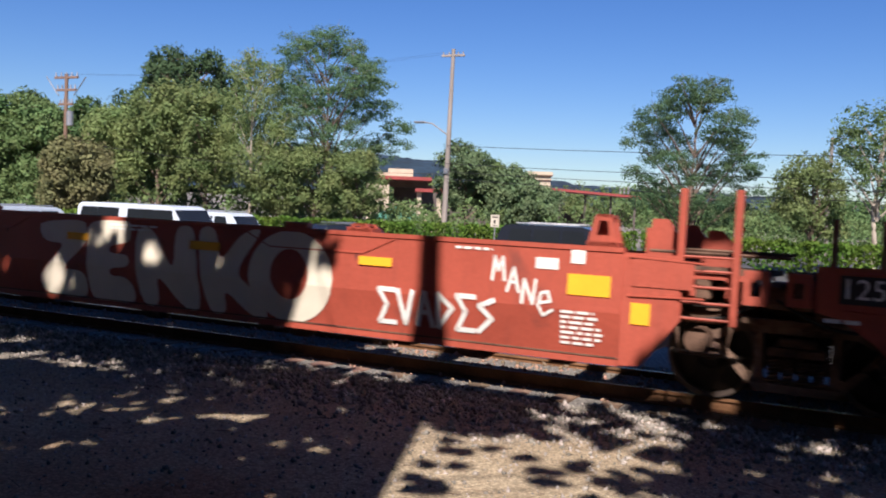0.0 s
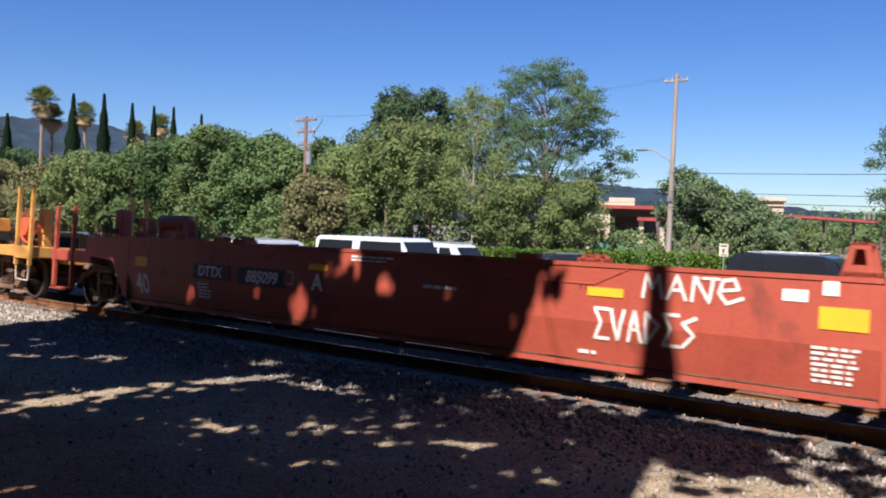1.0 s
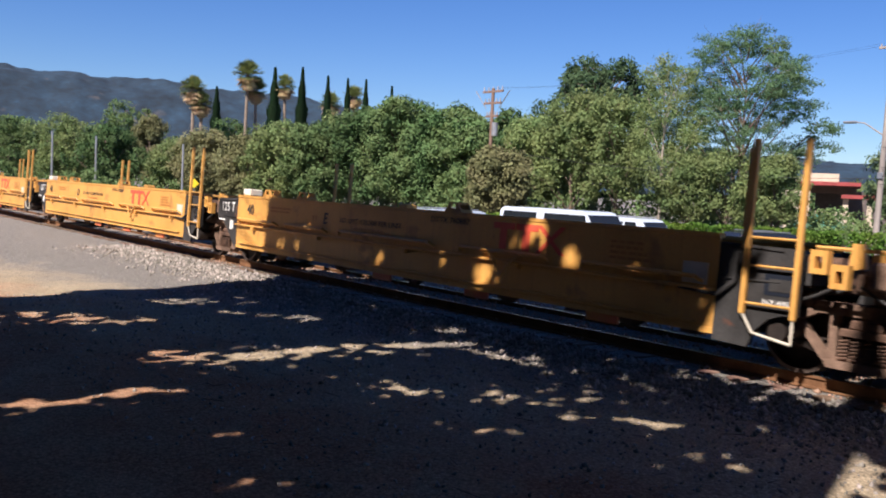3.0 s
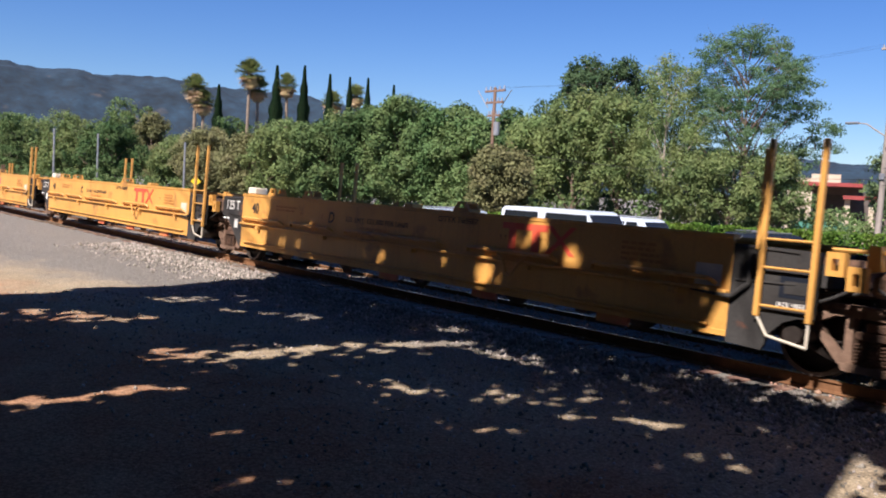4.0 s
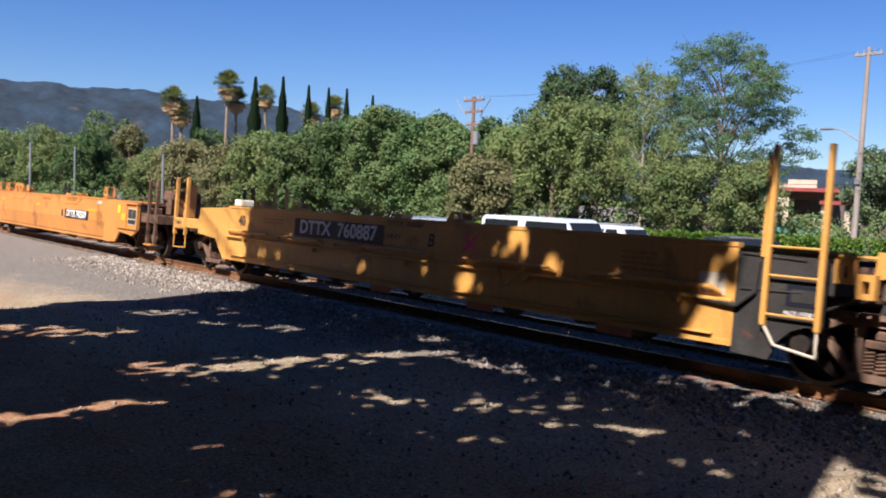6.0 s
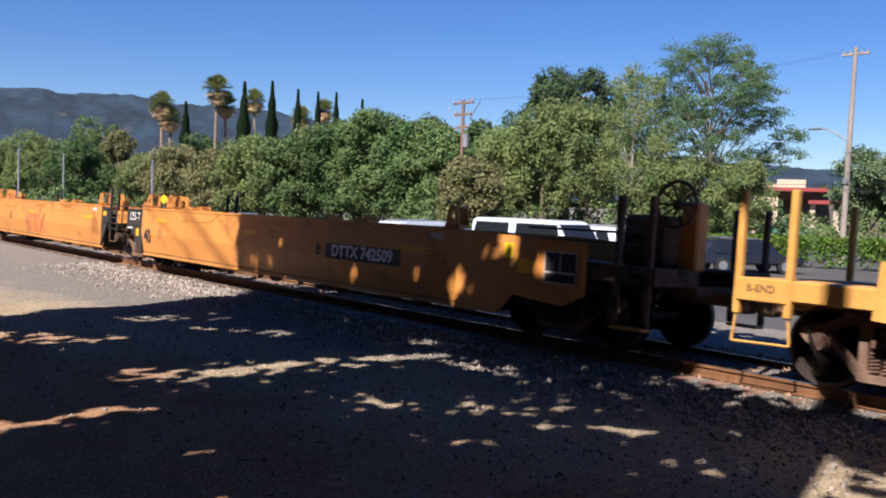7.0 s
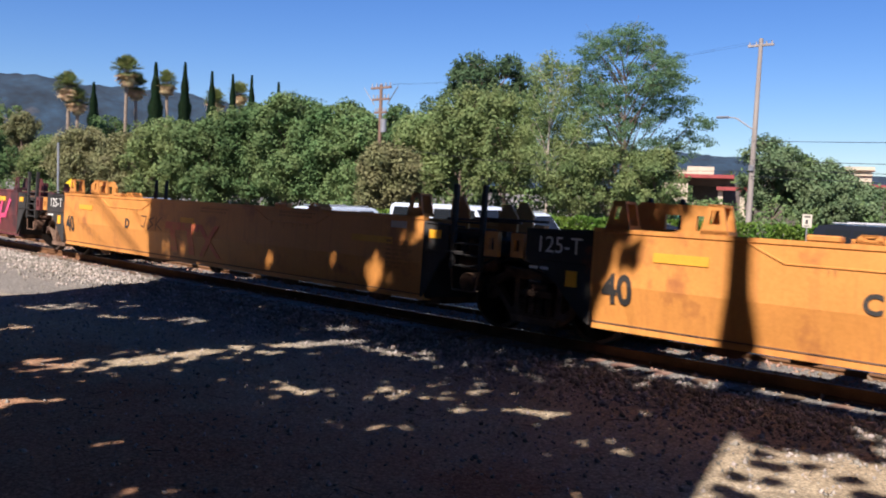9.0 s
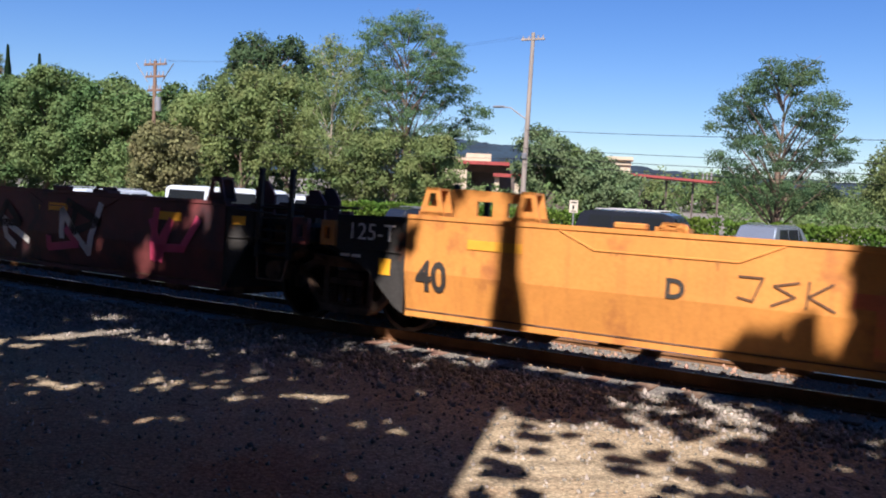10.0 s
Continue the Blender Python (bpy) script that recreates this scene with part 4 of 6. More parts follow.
FLAT_PAINT = ("marking", "lettering", "stencil", "graffiti", "logo", "number_panel", "reflector", "placard", "faded_strip")


def scars(u, seed, mat, count, hr):
    """Rust that weeps down from the welds below the top chord, each run narrow at its foot."""
    rng = random.Random(seed)
    for k in range(count):
        x = rng.choice((-3.3, -3.3, 2.7, 2.7, rng.uniform(-5.8, hr - 0.8))) + rng.uniform(-0.75, 0.75)
        z, w, h = 1.405, rng.uniform(0.008, 0.03), rng.uniform(0.02, 0.12)
        pts = [(x - w, z), (x + w, z), (x + w * 0.6, z - h * 0.5), (x + w * 0.15, z - h), (x - w * 0.3, z - h * 0.6)]
        part("marking", slab(bmesh.new(), pts, -1.4882, -1.484), mat, u)


def drape(u, kink=0.98, z0=0.50, inset=0.10):
    """Lay painted marks onto the lower plate, which leans in below the kink."""
    for ob in u.children:
        if not ob.name.startswith(FLAT_PAINT):
            continue
        me = ob.data
        me.transform(ob.matrix_basis)
        ob.matrix_basis = Matrix()
        bm = bmesh.new()
        bm.from_mesh(me)
        bmesh.ops.bisect_plane(bm, geom=bm.verts[:] + bm.edges[:] + bm.faces[:], plane_co=(0, 0, kink), plane_no=(0, 0, 1))
        for v in bm.verts:
            if v.co.z < kink and -HALF < v.co.x < HALF:
                v.co.y += (kink - v.co.z) / (kink - z0) * inset
        bm.to_mesh(me)
        bm.free()


def end_fittings(u, mat, kind, left, right, plate, number):
    if left == "link":
        link_end(u, mat, -1, kind, plate)
        words(u, number, -HALF - 0.53, 1.40, 0.27 if kind == "R" else 0.30, M_WHITE, y=-1.483 if kind == "R" else -1.475)
        if kind == "R":
            mark(u, -HALF - 0.53, 1.40, 0.66, 0.27, M_BLACK, "number_panel", "black painted number panel", y=-1.472)
        else:
            mark(u, -HALF - 0.3, 1.0, 0.17, 0.2, M_AMBER if kind == "B" else M_WHITE, "stencil_square", "small square placard", y=-1.473)
        small_print(u, -HALF - 0.98, 1.12, 1, 0.4, M_WHITE, y=-1.474)
        if kind != "A":
            part("yoke", slab(bmesh.new(), [(-HALF - 1.32, 1.2), (-HALF - 1.1, 1.2), (-HALF - 1.1, 1.52), (-HALF - 1.32, 1.52)], -1.47, -1.40, ([(-HALF - 1.26, 1.28), (-HALF - 1.17, 1.28), (-HALF - 1.17, 1.43), (-HALF - 1.26, 1.43)],)), mat, u, "bright slotted yoke plate")
        # the far side carries its ladder at this end
        tall = 2.72 if kind == "A" else 2.2
        ladder(u, -HALF - 0.58 if kind == "A" else -HALF - 1.0, -HALF + 0.12 if kind == "A" else -HALF - 0.45, 0.9, tall, (1.0, 1.22, 1.42), mat if kind != "B" else plate, y=1.42)
    else:
        coupler_end(u, mat, -1, kind)
    hr = RIGHT[kind]
    if right == "link":
        link_end(u, mat, 1, kind, plate)
        if kind == "A":
            ladder(u, hr + 0.40, hr + 1.03, 0.8, 2.8, (0.93, 1.36, 1.68), mat, y=-1.53, width=0.03)
            part("post", boxes((hr + 0.29, hr + 0.33, -1.5, -1.46, 1.55, 2.7), bevel=0.006), mat, u)
            words(u, "JACK HERE", hr + 0.78, 0.965, 0.07, M_WHITE, y=-1.484)
            part("stirrup", rods(((hr + 0.40, -1.53, 0.82), (hr + 0.55, -1.53, 0.6), 0.018), ((hr + 0.55, -1.53, 0.6), (hr + 1.03, -1.53, 0.53), 0.018), ((hr + 1.03, -1.53, 0.53), (hr + 1.03, -1.53, 0.82), 0.018), sides=6), M_GREY, u, "bare bent step iron")
            part("placard_panel", boxes((hr + 0.62, hr + 1.0, -1.476, -1.47, 1.04, 1.28), bevel=0.002), M_CARDARK, u, "dark notice plate")
            part("placard_panel", boxes((hr + 0.68, hr + 0.98, -1.482, -1.476, 1.09, 1.23)), M_CHARCOAL, u, "dark grey notice")
            part("air_reservoir", rods(((hr + 0.78, -1.40, 0.64), (hr + 0.78, -0.9, 0.64), 0.11), sides=16), M_WHEEL, u)
            for xx, zz in ((1.12, 1.34), (1.36, 1.2)):
                part("slotted_bracket", slab(bmesh.new(), [(hr + xx, zz), (hr + xx + 0.2, zz), (hr + xx + 0.2, zz + 0.26), (hr + xx, zz + 0.26)], -1.46, -1.36, ([(hr + xx + 0.06, zz + 0.06), (hr + xx + 0.14, zz + 0.06), (hr + xx + 0.14, zz + 0.19), (hr + xx + 0.06, zz + 0.19)],)), mat, u)
            part("deck_rail", rods(((hr + 1.05, -1.2, 1.63), (hr + 1.85, -1.2, 1.63), 0.025), ((hr + 1.85, -1.2, 1.63), (hr + 1.85, -1.2, 1.3), 0.025), sides=6), mat, u)
            for xx, za, zb in ((1.45, 1.4, 1.7), (1.68, 1.36, 1.6)):
                part("deck_bracket", slab(bmesh.new(), [(hr + xx, za), (hr + xx + 0.17, za + 0.04), (hr + xx + 0.14, zb), (hr + xx + 0.02, zb)], -1.25, -1.15), mat, u)
            part("hand_pipe", rods(((hr - 0.5, -1.53, 1.02), (hr + 0.05, -1.53, 0.98), 0.03), ((hr + 0.05, -1.53, 0.98), (hr + 0.25, -1.5, 1.15), 0.03), ((hr + 0.25, -1.5, 1.15), (hr + 0.27, -1.5, 1.5), 0.03), sides=8), plate, u, "bent dark pipe")
        else:
            top = 2.3 if kind == "R" else 2.15
            pm = mat if kind == "R" else plate
            ladder(u, hr + 0.56, hr + 1.1, 0.95, top, (1.0, 1.16, 1.32, 1.48, 1.62), pm)
            part("yoke", slab(bmesh.new(), [(hr + 1.18, 1.18), (hr + 1.42, 1.18), (hr + 1.42, 1.52), (hr + 1.18, 1.52)], -1.46, -1.38, ([(hr + 1.25, 1.27), (hr + 1.35, 1.27), (hr + 1.35, 1.43), (hr + 1.25, 1.43)],)), mat, u, "bright slotted yoke plate")
            part("deck_rail", rods(((hr + 0.2, -1.2, 1.66), (hr + 1.6, -1.2, 1.66), 0.02), ((hr + 0.2, -0.6, 1.7), (hr + 1.6, -0.6, 1.7), 0.02), sides=6), M_BROWN, u)
            part("stirrup", rods(((hr + 0.56, -1.42, 0.95), (hr + 0.6, -1.42, 0.66), 0.016), ((hr + 1.1, -1.42, 0.95), (hr + 1.03, -1.42, 0.66), 0.016), ((hr + 0.6, -1.42, 0.66), (hr + 1.03, -1.42, 0.66), 0.016), sides=6), M_BROWN, u)
            for gx, gy, gh in ((0.12, -1.05, 0.5), (0.62, -0.55, 0.42), (0.2, 0.35, 0.5)):
                g = slab(bmesh.new(), [(hr + gx, 1.5), (hr + gx + 0.36, 1.5), (hr + gx + 0.36, 1.5 + gh * 0.6), (hr + gx + 0.22, 1.5 + gh), (hr + gx + 0.06, 1.5 + gh)], gy, gy + 0.04)
                box(g, hr + gx, hr + gx + 0.04, gy, gy + 0.28, 1.5, 1.5 + gh * 0.8)
                part("deck_guide", g, mat, u, "sloped container guide plate")
            if kind == "B":
                mark(u, hr + 0.24, 1.42, 0.24, 0.12, M_AMBER, "reflector", "amber reflector sheet", y=-1.473)
            part("air_reservoir", rods(((hr + 0.75, -1.3, 0.78), (hr + 0.75, -0.9, 0.78), 0.13), sides=14), M_BROWN, u)
    else:
        coupler_end(u, mat, 1, kind)


def train():
    """All units, with their mid-length positions along the track at 4.5 s."""
    cars = []
    # --- red cars
    for i, x in enumerate((79.14, 63.24, 47.34)):
        u = unit_type_b(M_RED, "well_car", "faded oxide red well car with spray paint" if i else "faded oxide red empty well car", "R")
        end_fittings(u, M_RED, "R", "link" if i < 2 else "coupler", "link", M_RED, "125-T")
        words(u, "40", -6.0, 0.80, 0.5, M_WHITE, bold=0.012, stretch=0.85)
        mark(u, -6.05, 1.22, 0.40, 0.17, M_AMBER, "reflector", "amber reflective strip")
        mark(u, 6.15, 1.25, 0.46, 0.22, M_AMBER, "reflector", "amber reflective strip")
        mark(u, 6.02, 1.545, 0.15, 0.15, M_WHITE, "placard", "small white placard")
        mark(u, 5.68, 1.45, 0.25, 0.12, M_WHITE, "placard", "small white placard")
        small_print(u, 5.86, 0.97, 7, 0.46, M_WHITE, 0.055, seed=i)
        small_print(u, 4.6, 1.575, 1, 0.55, M_WHITE, 0.05, seed=4)
        small_print(u, -0.6, 1.57, 2, 0.9, M_WHITE, 0.05, seed=5)
        mark(u, RIGHT["R"] + 0.4, 1.42, 0.62, 0.28, M_RED, "hatch_plate", y=-1.476)
        mark(u, RIGHT["R"] + 0.2, 1.0, 0.2, 0.22, M_AMBER, "placard", "yellow and white placard", y=-1.476)
        cars.append((u, x))
        if i == 1:
            words(u, "E", -3.36, 1.08, 0.36, M_WHITE, bold=0.01)
            mark(u, -3.36, 1.38, 0.42, 0.09, M_AMBER, "reflector")
            fat_letters(u)
            mark(u, 3.58, 1.33, 0.44, 0.1, M_AMBER, "reflector", y=-1.498)
            mark(u, -1.2, 1.36, 0.4, 0.1, M_AMBER, "reflector", y=-1.504)
            mark(u, 1.05, 1.36, 0.48, 0.11, M_AMBER, "reflector", y=-1.504)
            spray_words(u, "EVADES", 4.4, 0.83, 1.5, 0.38, M_WHITE, 0.028)
            spray_words(u, "MANe", 5.42, 1.36, 0.72, 0.26, M_WHITE, 0.016, drop=0.45)
        if i == 2:
            words(u, "DTTX", -3.95, 1.14, 0.24, M_WHITE, y=-1.503, bold=0.008)
            mark(u, -3.92, 1.14, 1.0, 0.26, M_BLACK, "number_panel", "black painted number panel", y=-1.494)
            mark(u, -2.6, 1.13, 1.2, 0.28, M_BLACK, "number_panel", "black painted number panel", y=-1.494)
            words(u, "885099", -2.6, 1.12, 0.26, M_WHITE, y=-1.503, bold=0.008, shear=0.2)
            words(u, "A", -1.3, 1.12, 0.34, M_WHITE, bold=0.01)
            mark(u, -1.3, 1.36, 0.4, 0.09, M_AMBER, "reflector")
            mark(u, -1.95, 1.16, 0.2, 0.2, M_WHITE, "placard_rim")
            mark(u, -1.95, 1.16, 0.17, 0.17, M_RED, "placard", y=-1.495)
            mark(u, 3.55, 1.33, 0.46, 0.1, M_AMBER, "reflector")
            spray_words(u, "MANe", 4.6, 1.44, 1.15, 0.26, M_WHITE, 0.018)
            spray_words(u, "EVADES", 4.07, 0.97, 1.28, 0.34, M_WHITE, 0.02)
            small_print(u, 3.2, 0.64, 1, 0.3, M_WHITE, 0.08)
            small_print(u, 0.8, 1.24, 1, 0.75, M_WHITE, 0.08)
            small_print(u, -4.3, 0.94, 5, 0.4, M_WHITE, 0.055, seed=8)
            part("air_tank", rods(((-HALF - 1.15, -0.1, 2.0), (-HALF - 1.05, -0.1, 2.0), 0.08, 0.15), ((-HALF - 1.05, -0.1, 2.0), (-HALF - 0.2, -0.1, 2.0), 0.15), ((-HALF - 0.2, -0.1, 2.0), (-HALF - 0.1, -0.1, 2.0), 0.15, 0.08), sides=16), M_RED, u, "red air tank on saddles")
            for xx in (-HALF - 0.95, -HALF - 0.35):
                part("tank_saddle", boxes((xx - 0.04, xx + 0.04, -0.25, 0.05, 1.3, 1.88), bevel=0.01), M_RED, u)
    # --- yellow car of five units, lettered A, E, D, C, B
    for i, (x, letter) in enumerate(((27.38, "A"), (11.58, "E"), (-4.22, "D"), (-20.02, "C"), (-35.82, "B"))):
        u = unit_type_a(M_YELLOW, "well_car", "aged yellow empty well car with side pipes")
        end_fittings(u, M_YELLOW, "A", "link" if i < 4 else "coupler", "coupler" if i == 0 else "link", M_CHARCOAL, "125 T")
        words(u, "40", -5.85, 1.38, 0.32, M_BLACK, bold=0.004)
        words(u, letter, -0.78 if i == 0 else 0.7 if i == 4 else -2.65, 1.36, 0.3, M_BLACK, bold=0.006, shear=0.15)
        if i in (0, 4):
            px = 2.1 if i == 0 else -2.1
            mark(u, px, 1.38, 3.0, 0.34, M_BLACK, "number_panel", "black painted number panel", y=-1.494)
            words(u, "DTTX  760887", px, 1.38, 0.36, M_WHITE, y=-1.503, bold=0.01, stretch=1.16)
            spray(u, [[(-1.65, 1.22), (-1.35, 1.5)], [(-1.65, 1.5), (-1.35, 1.22)]] if i == 0 else [[(1.5, 1.25), (1.8, 1.5)], [(1.5, 1.5), (1.8, 1.25)]], M_PINK, 0.028)
            words(u, "DTTX 760887", 0.0, 1.6, 0.13, M_BLACK, stretch=1.3)
        else:
            logo(u, 3.0, 1.40, 1.45, 0.4, M_LOGO)
            words(u, "DTTX 760887", 1.2, 1.55, 0.13, M_BLACK, stretch=1.3)
        words(u, "LD. LMT. 123,300 PER UNIT", -3.1 if i == 0 else -1.1, 1.37, 0.13, M_BLACK, stretch=1.3, y=-1.499)
        small_print(u, -3.6 if i == 0 else -1.6, 1.26, 1, 1.2, M_FADED, 0.07)
        small_print(u, -4.9, 1.5, 2, 0.9, M_FADED, 0.07, seed=2)
        small_print(u, 4.6, 1.5, 4, 0.7, M_FADED, 0.07, seed=3)
        mark(u, 5.95, 1.2, 0.36, 0.26, M_GREY, "placard", "dirty white patch on the car side")
        cars.append((u, x))
    # --- orange car
    for i, (x, letter) in enumerate(((-56.16, "B"), (-71.61, "C"), (-87.06, "D"))):
        u = unit_type_b(M_ORANGE, "well_car", "weathered orange empty well car with smooth sides", "B")
        end_fittings(u, M_ORANGE, "B", "link", "coupler" if i == 0 else "link", M_CHARCOAL, "125-T")
        words(u, "40", -6.12, 0.92, 0.5, M_BLACK, bold=0.014, stretch=0.85)
        words(u, letter, 2.0 if i == 0 else -3.2, 1.08, 0.28, M_BLACK, bold=0.01)
        if i == 0:
            mark(u, 3.4, 1.09, 2.25, 0.28, M_BLACK, "number_panel", "black painted number panel", y=-1.494)
            words(u, "DTTX 742509", 3.4, 1.09, 0.29, M_WHITE, y=-1.503, bold=0.01, stretch=1.08)
        else:
            logo(u, -0.25 if i == 1 else -0.55, 0.91, 1.95, 0.62, M_FADELOGO)
        small_print(u, -0.2, 1.56, 2, 1.0, M_FADED, 0.06, seed=2)
        small_print(u, 2.4, 1.6, 2, 1.2, M_FADED, 0.06, seed=7)
        small_print(u, 5.2, 1.28, 7, 0.6, M_FADED, 0.065, seed=3)
        mark(u, 5.45, 1.52, 0.34, 0.1, M_GREY, "placard", "faded grey placard")
        mark(u, 4.85, 1.27, 0.95, 0.1, M_STRIP, "faded_strip", "faded amber strip")
        mark(u, -5.3, 1.36, 0.7, 0.11, M_STRIP, "faded_strip", "faded amber strip")
        mark(u, -0.7, 1.28, 0.5, 0.1, M_STRIP, "faded_strip", "faded amber strip")
        if i == 2:
            spray_words(u, "JSK", -2.1, 1.15, 1.0, 0.26, M_SCRAWL, 0.011)
        cars.append((u, x))
    # --- dark maroon units behind
    for i, x in enumerate((-102.51, -117.96)):
        u = unit_type_b(M_MAROON, "well_car", "dark maroon well car covered in graffiti", "B")
        end_fittings(u, M_MAROON, "B", "link", "link", M_CHARCOAL, "125-T")
        for k, mx in enumerate((-4.5, -1.0, 2.4, 4.9)):
            mark(u, mx, 1.4, 0.45, 0.12, M_AMBER, "reflector")
        rng = random.Random(11 + i)
        for m in (M_WHITE, M_PINK, M_CHARCOAL):
            chains = []
            for k in range(4):
                cx = rng.uniform(-5, 5)
                chains.append([(cx + rng.uniform(-0.5, 0.5), rng.uniform(0.7, 1.5)) for _ in range(4)])
            spray(u, chains, m, 0.06, y=-1.494 - 0.003 * (1 + (m is M_PINK)))
        cars.append((u, x))
    for k, (u, _) in enumerate(cars):
        scars(u, 60 + k, M_MAROON if k < 3 else M_FADED, 12, 5.9)
    for u, _ in cars[:3] + cars[8:]:
        drape(u)
    return cars


# ---------------------------------------------------------------- plants


def leaves(rng, lobes, clumps, per, spread_r, size, flat=1.0):
    """Leaf cards in round tufts that sit in and on the given ellipsoids; the blades face out of their tuft and up to the sky."""
    vol = np.array([l[3] * l[4] * l[5] for l in lobes]) ** 0.75
    pick = rng.choice(len(lobes), clumps, p=vol / vol.sum())
    lo = np.array(lobes)[pick]
    d = rng.normal(size=(clumps, 3))
    d /= np.linalg.norm(d, axis=1)[:, None]
    rad = rng.uniform(0.45, 1.0, clumps) ** 0.6
    c = lo[:, :3] + d * lo[:, 3:6] * rad[:, None]
    n = clumps * per
    o = rng.normal(size=(n, 3))
    o /= np.linalg.norm(o, axis=1)[:, None]
    tuft = np.repeat(rng.uniform(0.6, 1.35, clumps), per)
    reach = spread_r * 1.5 * tuft * rng.random(n) ** 0.42
    p = np.repeat(c, per, 0) + o * reach[:, None] * np.array([1, 1, flat])
    nrm = 0.75 * o + 0.45 * np.repeat(d, per, 0) + np.array([0, 0, 0.45]) + 0.68 * rng.normal(size=(n, 3))
    a = np.cross(nrm, rng.normal(size=(n, 3)))
    a /= np.linalg.norm(a, axis=1)[:, None]
    b = np.cross(nrm, a)
    b /= np.linalg.norm(b, axis=1)[:, None]
    s = size * rng.uniform(0.6, 1.3, (n, 1))
    v = np.stack([p - a * s, p - b * s * 0.5, p + a * s, p + b * s * 0.5], 1).reshape(-1, 3)
    f = np.arange(4 * n).reshape(-1, 4)
    return v, f


def tree(name, label, x, y, height, width, seed, leaf, bark, trunk_r=0.16, bare=0.3, clumps=260, per=26, size=0.13, spread_r=0.34, lobes=9, z=-0.53, slim=1.0, category="tree", flat=1.0, lump=(0.14, 0.25)):
    """Trunk with limbs, and a crown of leaf clumps with gaps."""
    rng = np.random.default_rng(seed)
    t = thing(name, label, category, Matrix.Translation((x, y, z)))
    lob, limbs = [], bmesh.new()
    h0 = height * bare
    path = [(0, 0, -0.1)]
    for k in range(1, 5):
        path.append((0.12 * k * rng.normal() * 0.4, 0.12 * k * rng.normal() * 0.4, height * 0.78 * k / 4))
    for k in range(4):
        rod(limbs, path[k], path[k + 1], trunk_r * (1 - 0.2 * k), trunk_r * (1 - 0.2 * (k + 1)), 9)
    part("trunk", limbs, bark, t)
    br = bmesh.new()
    lobes = int(lobes * 1.6)
    for k in range(lobes):
        f = (k + 0.5) / lobes
        zc = h0 + (height - h0) * (0.12 + 0.80 * f)
        reach = width / 2 * math.sin(math.pi * min(0.94, 0.22 + 0.66 * f)) * rng.uniform(0.35, 0.8)
        a = k * 2.4 + rng.uniform(-0.5, 0.5)
        cx, cy = reach * math.cos(a), reach * math.sin(a)
        r = width * rng.uniform(*lump)
        lob.append((cx, cy, zc, r, r, r * 0.7 * slim))
        start = (0, 0, max(h0 * 0.8, zc - reach * 1.1 - 0.3))
        mid = (cx * 0.5, cy * 0.5, (start[2] + zc) / 2 + 0.1)
        rod(br, start, mid, trunk_r * 0.42, trunk_r * 0.3, 6)
        rod(br, mid, (cx, cy, zc), trunk_r * 0.3, trunk_r * 0.12, 6)
        for j in range(3):
            e = np.clip(rng.normal(size=3), -1.5, 1.5) * r * 0.45
            rod(br, (cx, cy, zc), (cx + e[0], cy + e[1], zc + abs(e[2])), trunk_r * 0.12, trunk_r * 0.04, 5)
    part("branchwork", br, bark, t)
    v, f = leaves(rng, lob, int(clumps * 1.7), int(per * 1.25), spread_r * 0.74, size * 0.85, flat)
    me = mesh_from("crown", v, f, leaf)
    share("crown", me, t, Matrix())
    return t


def cypress(x, y, height, r, seed):
    rng = np.random.default_rng(seed)
    t = thing("cypress_tree", "narrow dark green Italian cypress", "tree", Matrix.Translation((x, y, -0.5)), "row of cypresses")
    part("trunk", rods(((0, 0, -0.1), (0, 0, height * 0.8), 0.2, 0.05)), M_BARK, t)
    n = 4200
    h = rng.random(n) ** 0.8
    rr = r * np.clip(np.minimum(1.0, (1 - h) * 2.2 + 0.05), 0, 1) * (0.7 + 0.3 * rng.random(n)) * (1 + 0.15 * np.sin(h * 40))
    a = rng.random(n) * 6.283
    p = np.stack([rr * np.cos(a), rr * np.sin(a), 0.6 + h * (height - 0.6)], 1)
    up = np.stack([0.3 * np.cos(a), 0.3 * np.sin(a), np.ones(n)], 1) * 0.42
    side = np.stack([-np.sin(a), np.cos(a), np.zeros(n)], 1) * 0.16
    v = np.stack([p - up, p - side, p + up, p + side], 1).reshape(-1, 3)
    share("crown", mesh_from("crown", v, np.arange(4 * n).reshape(-1, 4), L_CYPRESS), t, Matrix())


